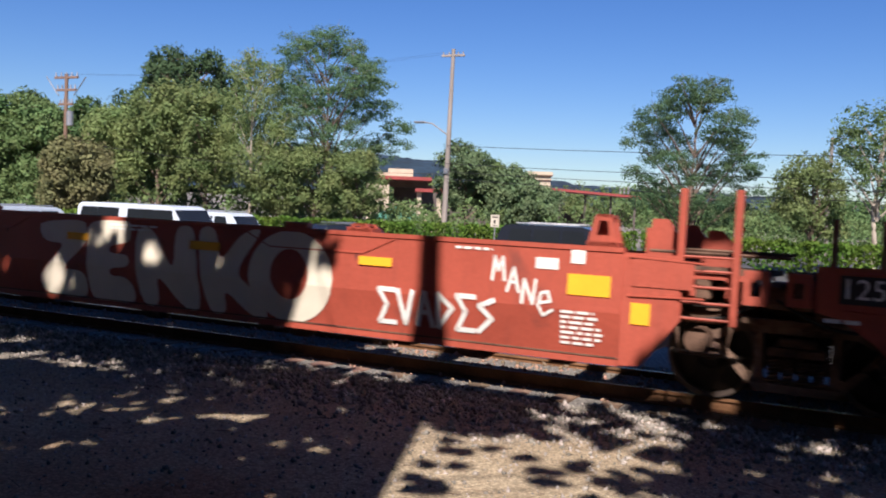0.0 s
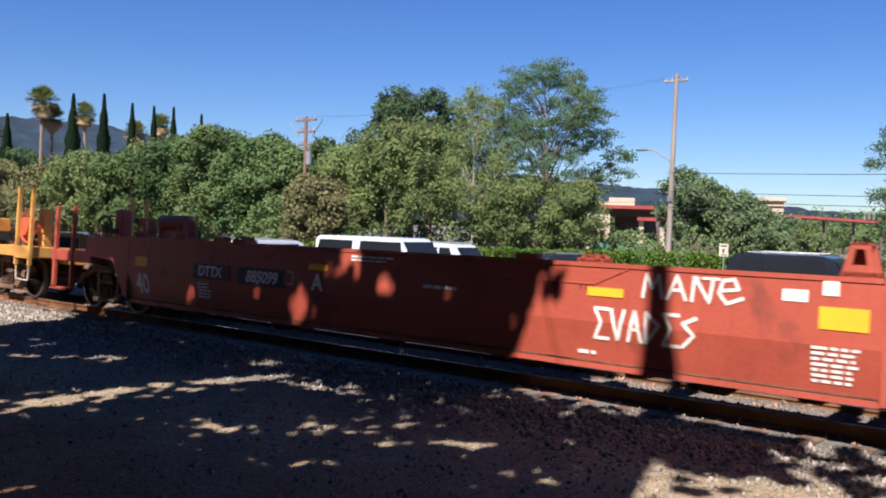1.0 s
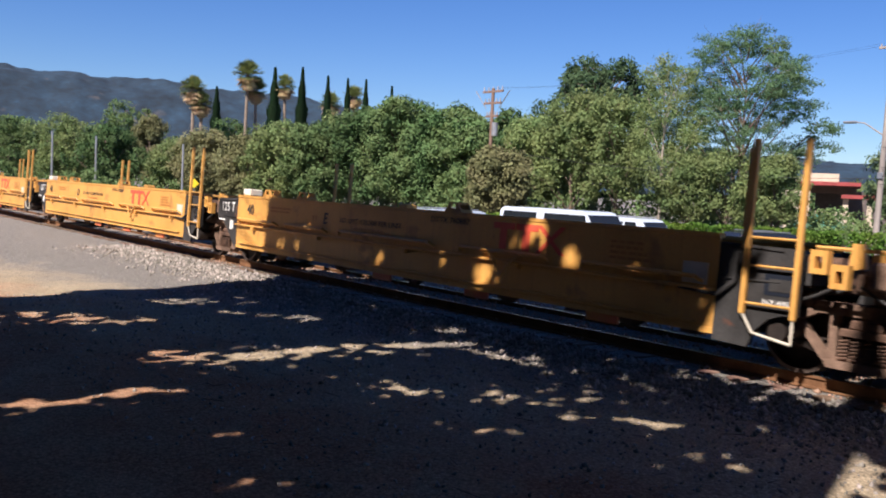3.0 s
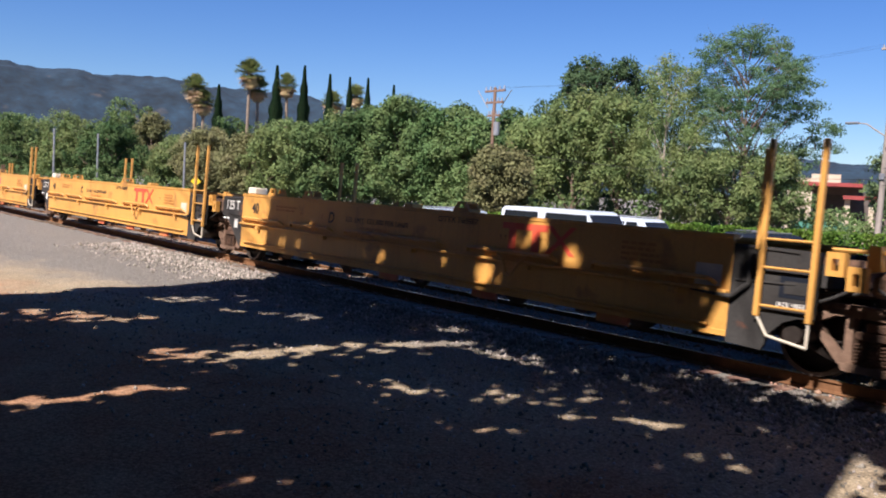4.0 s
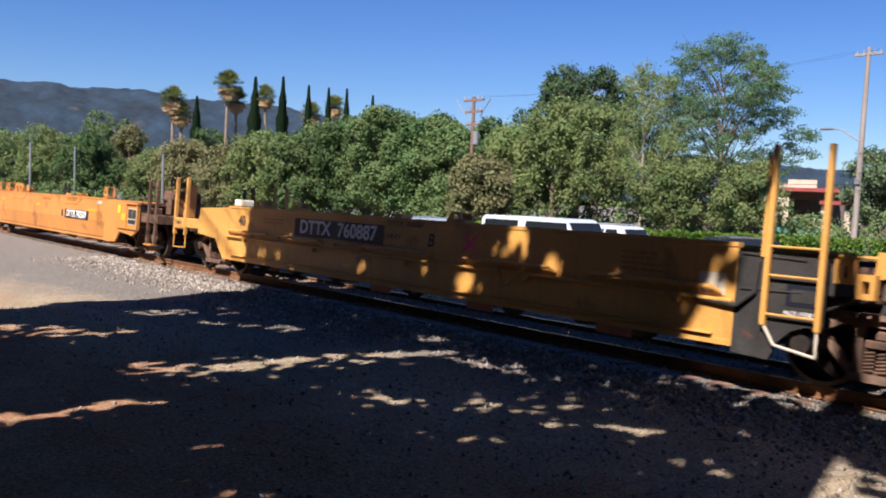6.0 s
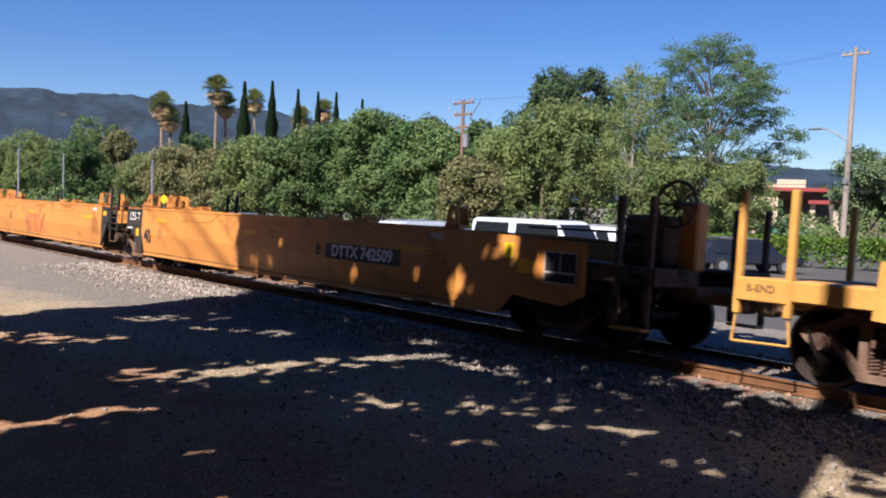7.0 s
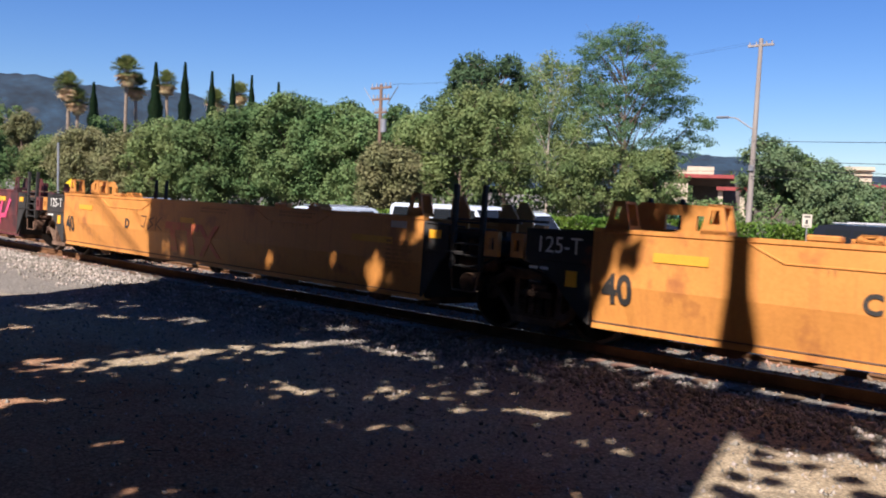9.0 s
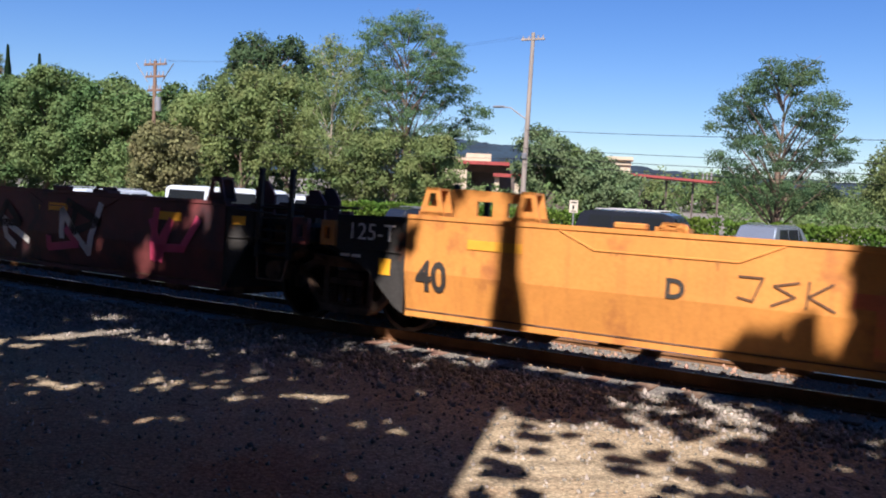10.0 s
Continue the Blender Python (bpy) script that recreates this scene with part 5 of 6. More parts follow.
def palm(x, y, height, crown_r, seed, lean=0.0):
    rng = np.random.default_rng(seed)
    t = thing("palm_tree", "tall fan palm with a skirt of dead fronds", "palm tree", Matrix.Translation((x, y, -0.5)), "tall palms")
    tr = bmesh.new()
    pts = [(lean * (k / 6) ** 2, 0, height * k / 6) for k in range(7)]
    for a, b in zip(pts, pts[1:]):
        rod(tr, a, b, 0.23, 0.21, 9)
    part("trunk", tr, M_PALMTRUNK, t)
    for nm, mat, n, lo, hi, rad in (("crown", L_PALM, 230, -0.35, 1.5, crown_r * 0.84), ("dead_skirt", L_DEAD, 200, -1.5, -0.3, crown_r * 0.8)):
        vs, fs = [], []
        for i in range(n):
            el, az = rng.uniform(lo, hi), rng.random() * 6.28
            d = np.array([math.cos(el) * math.cos(az), math.cos(el) * math.sin(az), math.sin(el)])
            tip = np.array([lean, 0, height]) + d * rad * rng.uniform(0.3, 0.95)
            s = np.array([-math.sin(az), math.cos(az), 0])
            up = np.cross(d, s)
            for k in range(7):
                ang = (k - 3) * 0.32
                q = d * math.cos(ang) + s * math.sin(ang)
                e = tip + q * rad * 0.42 - np.array([0, 0, 0.10 * rad * abs(ang)])
                w = np.cross(q, up) * 0.07 * rad / 1.5
                base = len(vs)
                vs += [tip - w, e, tip + w, tip - d * 0.25 * rad]
                fs.append((base, base + 1, base + 2, base + 3))
        share(nm, mesh_from(nm, vs, fs, mat), t, Matrix())
        if nm == "crown":
            st = bmesh.new()
            for i in range(26):
                el, az = rng.uniform(-0.3, 1.1), rng.random() * 6.28
                d = Vector((math.cos(el) * math.cos(az), math.cos(el) * math.sin(az), math.sin(el)))
                rod(st, (lean, 0, height - 0.2), Vector((lean, 0, height)) + d * rad * 0.7, 0.03, 0.02, 4)
            part("stalks", st, M_BARK, t)


def polar(az, dist):
    """A place by its bearing left of straight across the track, and its distance."""
    return -dist * math.sin(radians(az)), dist * math.cos(radians(az))


def plants():
    # the row along the street, receding to the left
    rng = random.Random(7)
    row = [  # bearing, distance, height, width, leaf
        (80.0, 120, 7.5, 11, L_OLIVE), (77.0, 115, 8.0, 11, L_GREEN), (74.3, 105, 8.6, 12, L_OLIVE), (71.8, 96, 8.4, 9, L_DEEP), (69.6, 104, 10.5, 6, L_BROWN),
        (68.0, 88, 6.6, 8, L_OLIVE), (66.0, 80, 6.6, 8, L_BROWN), (63.6, 74, 6.4, 7.5, L_BROWN), (61.3, 70, 7.0, 7.5, L_OLIVE), (59.0, 66, 7.0, 7, L_GREEN),
        (56.6, 64, 7.6, 7, L_DEEP), (54.4, 62, 8.2, 6.5, L_GREEN), (52.2, 61, 8.6, 6.5, L_DEEP), (50.2, 60, 8.2, 6, L_GREEN), (47.9, 53, 5.4, 4.8, L_BROWN), (45.9, 60, 7.6, 6, L_OLIVE),
    ]
    for i, (az, d, h, w, leaf) in enumerate(row):
        x, y = polar(az, d)
        tree("street_tree", "leafy street tree with a dense low crown", x, y, h * rng.uniform(0.88, 1.1), w * rng.uniform(0.82, 1.0), 40 + i, leaf, M_BARK, 0.17, 0.16, 330, 38, 0.14, 0.44, 12, lump=(0.12, 0.22))
    for i, (az, d, h, w, leaf) in enumerate(((70.5, 150, 13, 14, L_GREEN), (64.5, 135, 10.5, 12, L_DEEP), (60.0, 115, 9.6, 11, L_GREEN), (57.4, 100, 10.4, 9, L_OLIVE), (55.2, 96, 10.6, 8, L_GREEN), (52.6, 95, 11.2, 9, L_DEEP), (49.9, 92, 11.0, 8, L_GREEN), (47.0, 90, 10.6, 8, L_DEEP), (44.0, 88, 10.4, 8, L_GREEN), (83.0, 150, 8, 16, L_OLIVE), (76.0, 160, 10, 16, L_GREEN))):
        x, y = polar(az, d)
        tree("background_tree", "green tree standing behind the street trees", x, y, h, w, 80 + i, leaf, M_BARK, 0.2, 0.15, 300, 28, 0.22, 0.5, 10)
    # dark pine and the tall open trees near the van
    x, y = polar(41.6, 78)
    tree("pine_tree", "tall dark pine with a lumpy crown", x, y, 14.6, 14.2, 101, L_PINE, M_BARK, 0.28, 0.25, 520, 34, 0.17, 0.5, 16, lump=(0.08, 0.16))
    x, y = polar(43.2, 58)
    tree("street_tree", "olive green tree beside the tall pine", x, y, 8.8, 6.4, 102, L_OLIVE, M_BARK, 0.13, 0.2, 360, 26, 0.13, 0.4, 11)
    x, y = polar(40.3, 56)
    tree("street_tree", "olive green tree with a thin open crown", x, y, 8.8, 5.4, 103, L_OLIVE, M_BARK, 0.12, 0.25, 300, 22, 0.12, 0.4, 10)
    x, y = polar(37.6, 54)
    tree("slender_tree", "slender pale-barked tree with sparse leaves", x, y, 11.2, 5.4, 104, L_OLIVE, M_PALEBARK, 0.12, 0.25, 330, 28, 0.085, 0.40, 12)
    x, y = polar(33.0, 56)
    tree("feathery_tree", "tall airy tree with layered feathery foliage", x, y, 13.3, 12.6, 105, L_FEATHER, M_BARK, 0.12, 0.26, 560, 54, 0.078, 0.46, 30, flat=0.5, slim=0.5, lump=(0.08, 0.16))
    for i, (az, h, w) in enumerate(((36.0, 5.4, 4.2), (33.6, 5.6, 4.2), (30.9, 5.2, 3.4))):
        x, y = polar(az, 52)
        tree("young_tree", "young yellow-green street tree", x, y, h, w, 110 + i, L_OLIVE, M_BARK, 0.07, 0.28, 190, 24, 0.11, 0.34, 9)
    # round the building and to the right
    for i, (az, d, h, w, leaf) in enumerate(((24.0, 66, 7.2, 5.4, L_OAK), (21.0, 66, 5.2, 5.0, L_OAK), (19.4, 68, 4.2, 4.0, L_OAK), (22.2, 70, 5.9, 3.2, L_GREEN))):
        x, y = polar(az, d)
        tree("oak_tree", "round-crowned evergreen oak by the building", x, y, h, w, 120 + i, leaf, M_BARK, 0.16, 0.22, 260, 28, 0.14, 0.38, 10)
    x, y = polar(9.8, 46)
    tree("feathery_tree", "airy upright tree with fine grey-green leaves", x, y, 9.7, 7.8, 130, L_FEATHER, M_BARK, 0.13, 0.13, 480, 44, 0.068, 0.38, 24, flat=0.55, slim=0.6, lump=(0.08, 0.17))
    x, y = polar(2.8, 44)
    tree("street_tree", "round green tree with a browned crown", x, y, 5.6, 3.6, 131, L_OLIVE, M_BARK, 0.12, 0.3, 200, 24, 0.1, 0.3, 9)
    x, y = polar(-0.6, 46)
    tree("street_tree", "tall thin-leaved tree at the lot's edge", x, y, 8.0, 5.0, 132, L_GREEN, M_PALEBARK, 0.14, 0.4, 170, 22, 0.1, 0.34, 9)
    x, y = polar(-6, 46)
    tree("street_tree", "green tree at the lot's edge", x, y, 7.0, 5.0, 133, L_GREEN, M_BARK, 0.14, 0.3, 200, 24, 0.12, 0.34, 9)
    for k in range(13):
        x, y = polar(-9 + 3.3 * k, 135 + 6 * (k % 3))
        tree("distant_tree", "rounded dark tree of a distant tree line", x, y, 4.6 + 1.2 * ((k * 7) % 5) / 4, 13, 200 + k, (L_DEEP, L_GREEN, L_OLIVE)[k % 3], M_BARK, 0.2, 0.05, 110, 22, 0.3, 0.8, 8)
    # palms and cypresses far off
    for i, (az, el, d, r, lean) in enumerate(((63.95, 6.9, 130, 2.3, 0.5), (63.3, 6.0, 131, 2.0, -0.3), (67.1, 5.75, 128, 2.1, 0), (61.5, 6.3, 140, 2.0, -0.4), (57.2, 5.9, 150, 2.1, 0), (58.7, 5.4, 150, 2.2, 0), (66.6, 4.9, 128, 1.9, 0))):
        x, y = polar(az, d)
        palm(x, y, d * math.tan(radians(el)) + EYE + 0.5 - r * 0.5, r, 150 + i, lean)
    for i, (az, el, d, r) in enumerate(((62.2, 6.94, 140, 1.25), (60.5, 7.06, 140, 1.1), (58.9, 6.64, 140, 0.9), (57.65, 6.55, 140, 0.8), (56.5, 6.55, 140, 0.8), (54.85, 6.22, 140, 0.8), (65.7, 5.51, 140, 1.0))):
        x, y = polar(az, d)
        cypress(x, y, d * math.tan(radians(el)) + EYE + 0.5, r, 170 + i)
    # clipped hedge along the lot
    rng2 = np.random.default_rng(9)
    for i, (a0, a1, d) in enumerate(((27.0, 49.0, 46), (24.7, 26.6, 46), (13.0, 24.2, 46), (-6, 12.6, 44))):
        xa, ya = polar(a0, d)
        xb, yb = polar(a1, d)
        t = thing("hedge", "clipped bright green hedge", "hedge", Matrix.Translation((0, 0, -0.53)), "hedges along the lot")
        ln = math.hypot(xb - xa, yb - ya)
        n = int(ln * 520)
        k = rng2.random(n)
        off = rng2.uniform(-0.45, 0.45, n)
        hgt = 1.5 * rng2.random(n) ** 0.5 + 0.06 * np.sin(k * 70)
        p = np.stack([xa + (xb - xa) * k, ya + (yb - ya) * k + off, hgt], 1)
        a = rng2.normal(size=(n, 3))
        a /= np.linalg.norm(a, axis=1)[:, None]
        b = np.cross(a, rng2.normal(size=(n, 3)))
        b /= np.linalg.norm(b, axis=1)[:, None]
        v = np.stack([p - a * 0.1, p - b * 0.06, p + a * 0.1, p + b * 0.06], 1).reshape(-1, 3)
        share("foliage", mesh_from("foliage", v, np.arange(4 * n).reshape(-1, 4), L_HEDGE), t, Matrix())
    # low scrub and planting under the street trees
    lob = []
    for k in range(60):
        az = 28 + 52 * k / 60
        d = 58 + max(0, az - 50) * 1.6 + rng.uniform(-4, 6)
        x, y = polar(az, d)
        lob.append((x, y, 0.6, 2.0, 2.0, 1.2 + 0.9 * rng.random()))
    for k in range(46):
        az = -8 + 36 * k / 46
        x, y = polar(az, 62 + rng.uniform(0, 30))
        if 17 < az or az < 13:
            lob.append((x, y, 0.6, 2.2, 2.2, 1.2 + 0.9 * rng.random()))
    v, f = leaves(np.random.default_rng(12), lob, 2600, 30, 0.35, 0.14)
    tagged(new("shrubs", mesh_from("shrubs", v, f, L_GREEN)), "low mixed shrubs under the street trees", "shrubs", kind="stuff")


# ridges whose colour carries the bluish haze of distance
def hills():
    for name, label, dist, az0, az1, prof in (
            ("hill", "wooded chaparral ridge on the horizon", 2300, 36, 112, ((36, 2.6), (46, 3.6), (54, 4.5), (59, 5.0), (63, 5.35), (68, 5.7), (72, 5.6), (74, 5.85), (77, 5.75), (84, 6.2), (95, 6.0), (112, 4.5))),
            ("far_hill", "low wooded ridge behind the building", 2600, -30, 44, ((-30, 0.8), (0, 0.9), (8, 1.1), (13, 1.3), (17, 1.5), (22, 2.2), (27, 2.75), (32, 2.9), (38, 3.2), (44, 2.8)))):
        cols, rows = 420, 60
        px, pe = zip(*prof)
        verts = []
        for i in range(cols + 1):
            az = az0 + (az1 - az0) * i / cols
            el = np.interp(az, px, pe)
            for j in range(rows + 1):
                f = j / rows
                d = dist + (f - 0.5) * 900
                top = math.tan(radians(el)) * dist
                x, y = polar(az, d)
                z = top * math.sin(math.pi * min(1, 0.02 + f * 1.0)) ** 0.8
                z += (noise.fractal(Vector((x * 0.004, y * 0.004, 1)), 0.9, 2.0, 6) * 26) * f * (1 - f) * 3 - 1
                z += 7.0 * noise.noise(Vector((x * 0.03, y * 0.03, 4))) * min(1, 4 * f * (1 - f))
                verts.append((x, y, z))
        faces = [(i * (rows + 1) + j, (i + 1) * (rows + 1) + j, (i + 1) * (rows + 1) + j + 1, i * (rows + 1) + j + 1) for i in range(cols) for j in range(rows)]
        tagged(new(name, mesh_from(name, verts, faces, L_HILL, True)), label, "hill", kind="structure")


# ---------------------------------------------------------------- poles, building, vehicles


def wire(a, b, sag, r=0.007):
    a, b = Vector(a), Vector(b)
    bm = bmesh.new()
    pts = [a.lerp(b, k / 12) - Vector((0, 0, sag * 4 * (k / 12) * (1 - k / 12))) for k in range(13)]
    tube(bm, pts, r, 4)
    return tagged(part("power_line", bm, M_WIRE), "thin black overhead power line", "cable", "overhead lines")


def utility_poles():
    x, y = polar(25.35, 50)
    p = thing("utility_pole", "tall weathered timber utility pole with a street lamp", "utility pole", Matrix.Translation((x, y, -0.53)), "utility poles")
    H = 11.1
    part("shaft", rods(((0.1, 0, -0.1), (0.25, 0, H), 0.165, 0.105), sides=12), M_POLE, p)
    part("crossarm", boxes((-0.45, 0.95, -0.06, 0.06, H - 0.42, H - 0.30), bevel=0.01), M_POLE, p)
    for k in (-0.35, 0.0, 0.55, 0.85):
        part("insulator", rods(((k, 0, H - 0.3), (k, 0, H - 0.16), 0.04, 0.03)), M_POLE, p)
    part("lamp_arm", rods(((0.18, 0, 6.3), (-0.9, 0, 7.0), 0.035), ((-0.9, 0, 7.0), (-1.35, 0, 7.05), 0.03), sides=8), M_POLE, p)
    bm = boxes((-2.0, -1.3, -0.13, 0.13, 7.0, 7.12), bevel=0.04)
    part("lamp_head", bm, M_METAL, p, "grey cobra-head lamp")
    part("transformer_tag", boxes((0.05, 0.3, -0.22, -0.15, 4.2, 4.5)), M_METAL, p)
    x2, y2 = polar(48.4, 55)
    q = thing("utility_pole", "brown utility pole crowded with crossarms", "utility pole", Matrix.Translation((x2, y2, -0.53)), "utility poles")
    H2 = 8.9
    part("shaft", rods(((0, 0, -0.1), (0, 0, H2), 0.13, 0.1), sides=12), M_REDPOLE, q)
    for k, (z, w) in enumerate(((H2 - 0.2, 1.2), (H2 - 0.9, 1.0), (H2 - 1.7, 0.7))):
        part("crossarm", boxes((-w * 0.75, w * 0.75, -0.06, 0.06, z - 0.06, z + 0.06)), M_REDPOLE, q)
        for j in range(5):
            xx = 0.75 * (-w + 0.1 + j * (2 * w - 0.2) / 4)
            part("insulator", rods(((xx, 0, z + 0.05), (xx, 0, z + 0.3), 0.06, 0.03)), M_METAL, q)
    part("fuse_bracket", rods(((-0.6, 0, H2 - 1.2), (-1.6, 0, H2 - 0.1), 0.03)), M_METAL, q)
    part("fuse_bracket", rods(((0.6, 0, H2 - 1.2), (1.5, 0, H2 - 0.2), 0.03)), M_METAL, q)
    for az, d, h in ((61.0, 100, 8.0), (67.6, 75, 5.2), (72.6, 90, 6.0), (75.0, 90, 6.2), (2.0, 60, 7.6)):
        xx, yy = polar(az, d)
        s = thing("utility_pole", "slim distant pole among the trees", "utility pole", Matrix.Translation((xx, yy, -0.53)), "utility poles")
        part("shaft", rods(((0, 0, -0.1), (0, 0, h), 0.11, 0.09)), M_POLE if h > 7 else M_METAL, s)
    # lines
    a = Vector((x, y, -0.53))
    b = Vector((x2, y2, -0.53))
    for k, dz in ((-0.35, H - 0.15), (0.85, H - 0.15)):
        wire(a + Vector((k, 0, dz)), b + Vector((k, 0, H2)), 0.5, 0.004)
    for z, z2 in ((5.75, 5.95), (4.75, 4.9), (4.3, 4.4), (3.9, 3.9)):
        wire(a + Vector((0.2, -0.2, z)), a + Vector((48, -6, z2)), 0.5, 0.014)
    part("transformer", rods(((0.32, 0, H2 - 2.9), (0.32, 0, H2 - 2.1), 0.2), sides=14), M_METAL, q)
    wire(a + Vector((0.2, 0, 4.2)), b + Vector((0, 0, 5.2)), 0.5, 0.012)


def building():
    """Low restaurant-like building with red roofs, cream walls, a square tower and a long canopy."""
    h = thing("building", "low cream stucco building with red metal roofs", "building")
    g = -0.53

    def block(nm, az0, az1, d0, d1, z0, z1, mat, parent=h, label=""):
        (xa, ya), (xb, yb) = polar(az0, d0), polar(az1, d0)
        (xc, yc), (xd, yd) = polar(az1, d1), polar(az0, d1)
        bm = bmesh.new()
        lo = [bm.verts.new((px, py, z0)) for px, py in ((xa, ya), (xb, yb), (xc, yc), (xd, yd))]
        hi = [bm.verts.new((px, py, z1)) for px, py in ((xa, ya), (xb, yb), (xc, yc), (xd, yd))]
        bm.faces.new(lo[::-1])
        bm.faces.new(hi)
        for i in range(4):
            bm.faces.new((lo[i], lo[(i + 1) % 4], hi[(i + 1) % 4], hi[i]))
        bmesh.ops.recalc_face_normals(bm, faces=bm.faces)
        return part(nm, bm, mat, parent, label)

    block("wall", 30.3, 28.9, 80, 88, g, 3.4, M_STUCCO)
    block("wall", 28.6, 22.0, 86, 90, g, 3.6, M_DARKWALL, label="brown wall with the shade of the eaves in its colour")
    block("parapet", 29.0, 27.4, 86, 87, 3.9, 5.1, M_STUCCO)
    block("roof", 29.5, 26.2, 81, 92, 3.95, 4.25, M_TILE)
    block("upper_wall", 29.9, 28.4, 88, 92, 4.25, 4.75, M_STUCCO)
    # dark strip that stands for the shaded recess below the roof
    block("fascia", 29.2, 26.4, 84, 85, 3.3, 3.95, M_DARKWALL)
    block("balcony_wall", 28.6, 26.7, 78.5, 79, 1.0, 1.75, M_STUCCO)
    block("balcony_slab", 28.8, 26.6, 78, 82, 0.85, 1.0, M_STUCCO)
    for az in (30.0, 29.5):
        block("window", az, az - 0.3, 79.93, 80.1, 0.7, 1.9, M_GLASS)
    # sloping side of the outside stair
    sx, sy = polar(26.6, 76)
    part("stair_side", slab(bmesh.new(), [(sx - 2.4, g), (sx + 1.1, g), (sx + 1.1, 0.35), (sx + 0.5, 0.7), (sx - 1.2, 1.75), (sx - 2.4, 1.75)], sy, sy + 0.3), M_STUCCO, h)
    block("roof", 27.2, 25.4, 79, 82, 2.9, 3.2, M_TILE)
    block("column", 27.1, 26.8, 79.5, 80, g, 2.9, M_STUCCO)
    block("column", 25.8, 25.5, 79.5, 80, g, 2.9, M_STUCCO)
    block("low_wall", 27.6, 25.2, 74, 75, g, 0.9, M_STUCCO)
    # green tent over the terrace
    tx, ty = polar(28.0, 74)
    bm = bmesh.new()
    vs = [bm.verts.new((tx + a, ty + b, c)) for a, b, c in ((-2.0, -1.5, 0.6), (1.6, -1.5, 0.6), (1.6, 1.5, 0.6), (-2.0, 1.5, 0.6), (-0.4, 0, 1.7), (-2.0, -1.5, 0.4), (1.6, -1.5, 0.4), (1.6, 1.5, 0.4), (-2.0, 1.5, 0.4))]
    for i in range(4):
        bm.faces.new((vs[i], vs[(i + 1) % 4], vs[4]))
        bm.faces.new((vs[i], vs[5 + i], vs[5 + (i + 1) % 4], vs[(i + 1) % 4]))
    part("awning", bm, M_CANVAS, h, "green canvas awning")
    # tower and canopy
    block("tower", 19.95, 18.6, 84, 87, g, 5.0, M_STUCCO)
    block("tower_band", 20.0, 18.55, 83.8, 87.2, 4.55, 4.68, M_STUCCO)
    block("tower_cap", 20.08, 18.46, 83.6, 87.4, 5.0, 5.3, M_STUCCO)
    cp = block("canopy", 18.6, 12.9, 82, 90, 3.3, 3.5, M_TILE, label="long red-edged canopy")
    for v in cp.data.vertices:
        v.co.z += 0.30 if v.co.x < -22 else -0.15
    for az in (18.0, 16.4, 14.8, 13.3):
        block("column", az, az - 0.12, 83, 83.2, g, 3.3, M_DARKWALL)
    block("wall", 18.4, 15.9, 88, 89, g, 1.5, M_DARKWALL)
    for k in range(3):
        cx, cy = polar(14.2 - 0.25 * k, 84)
        part("vent_pipe", rods(((cx, cy, 3.55), (cx, cy, 4.0 + 0.1 * k), 0.08)), M_METAL, h)


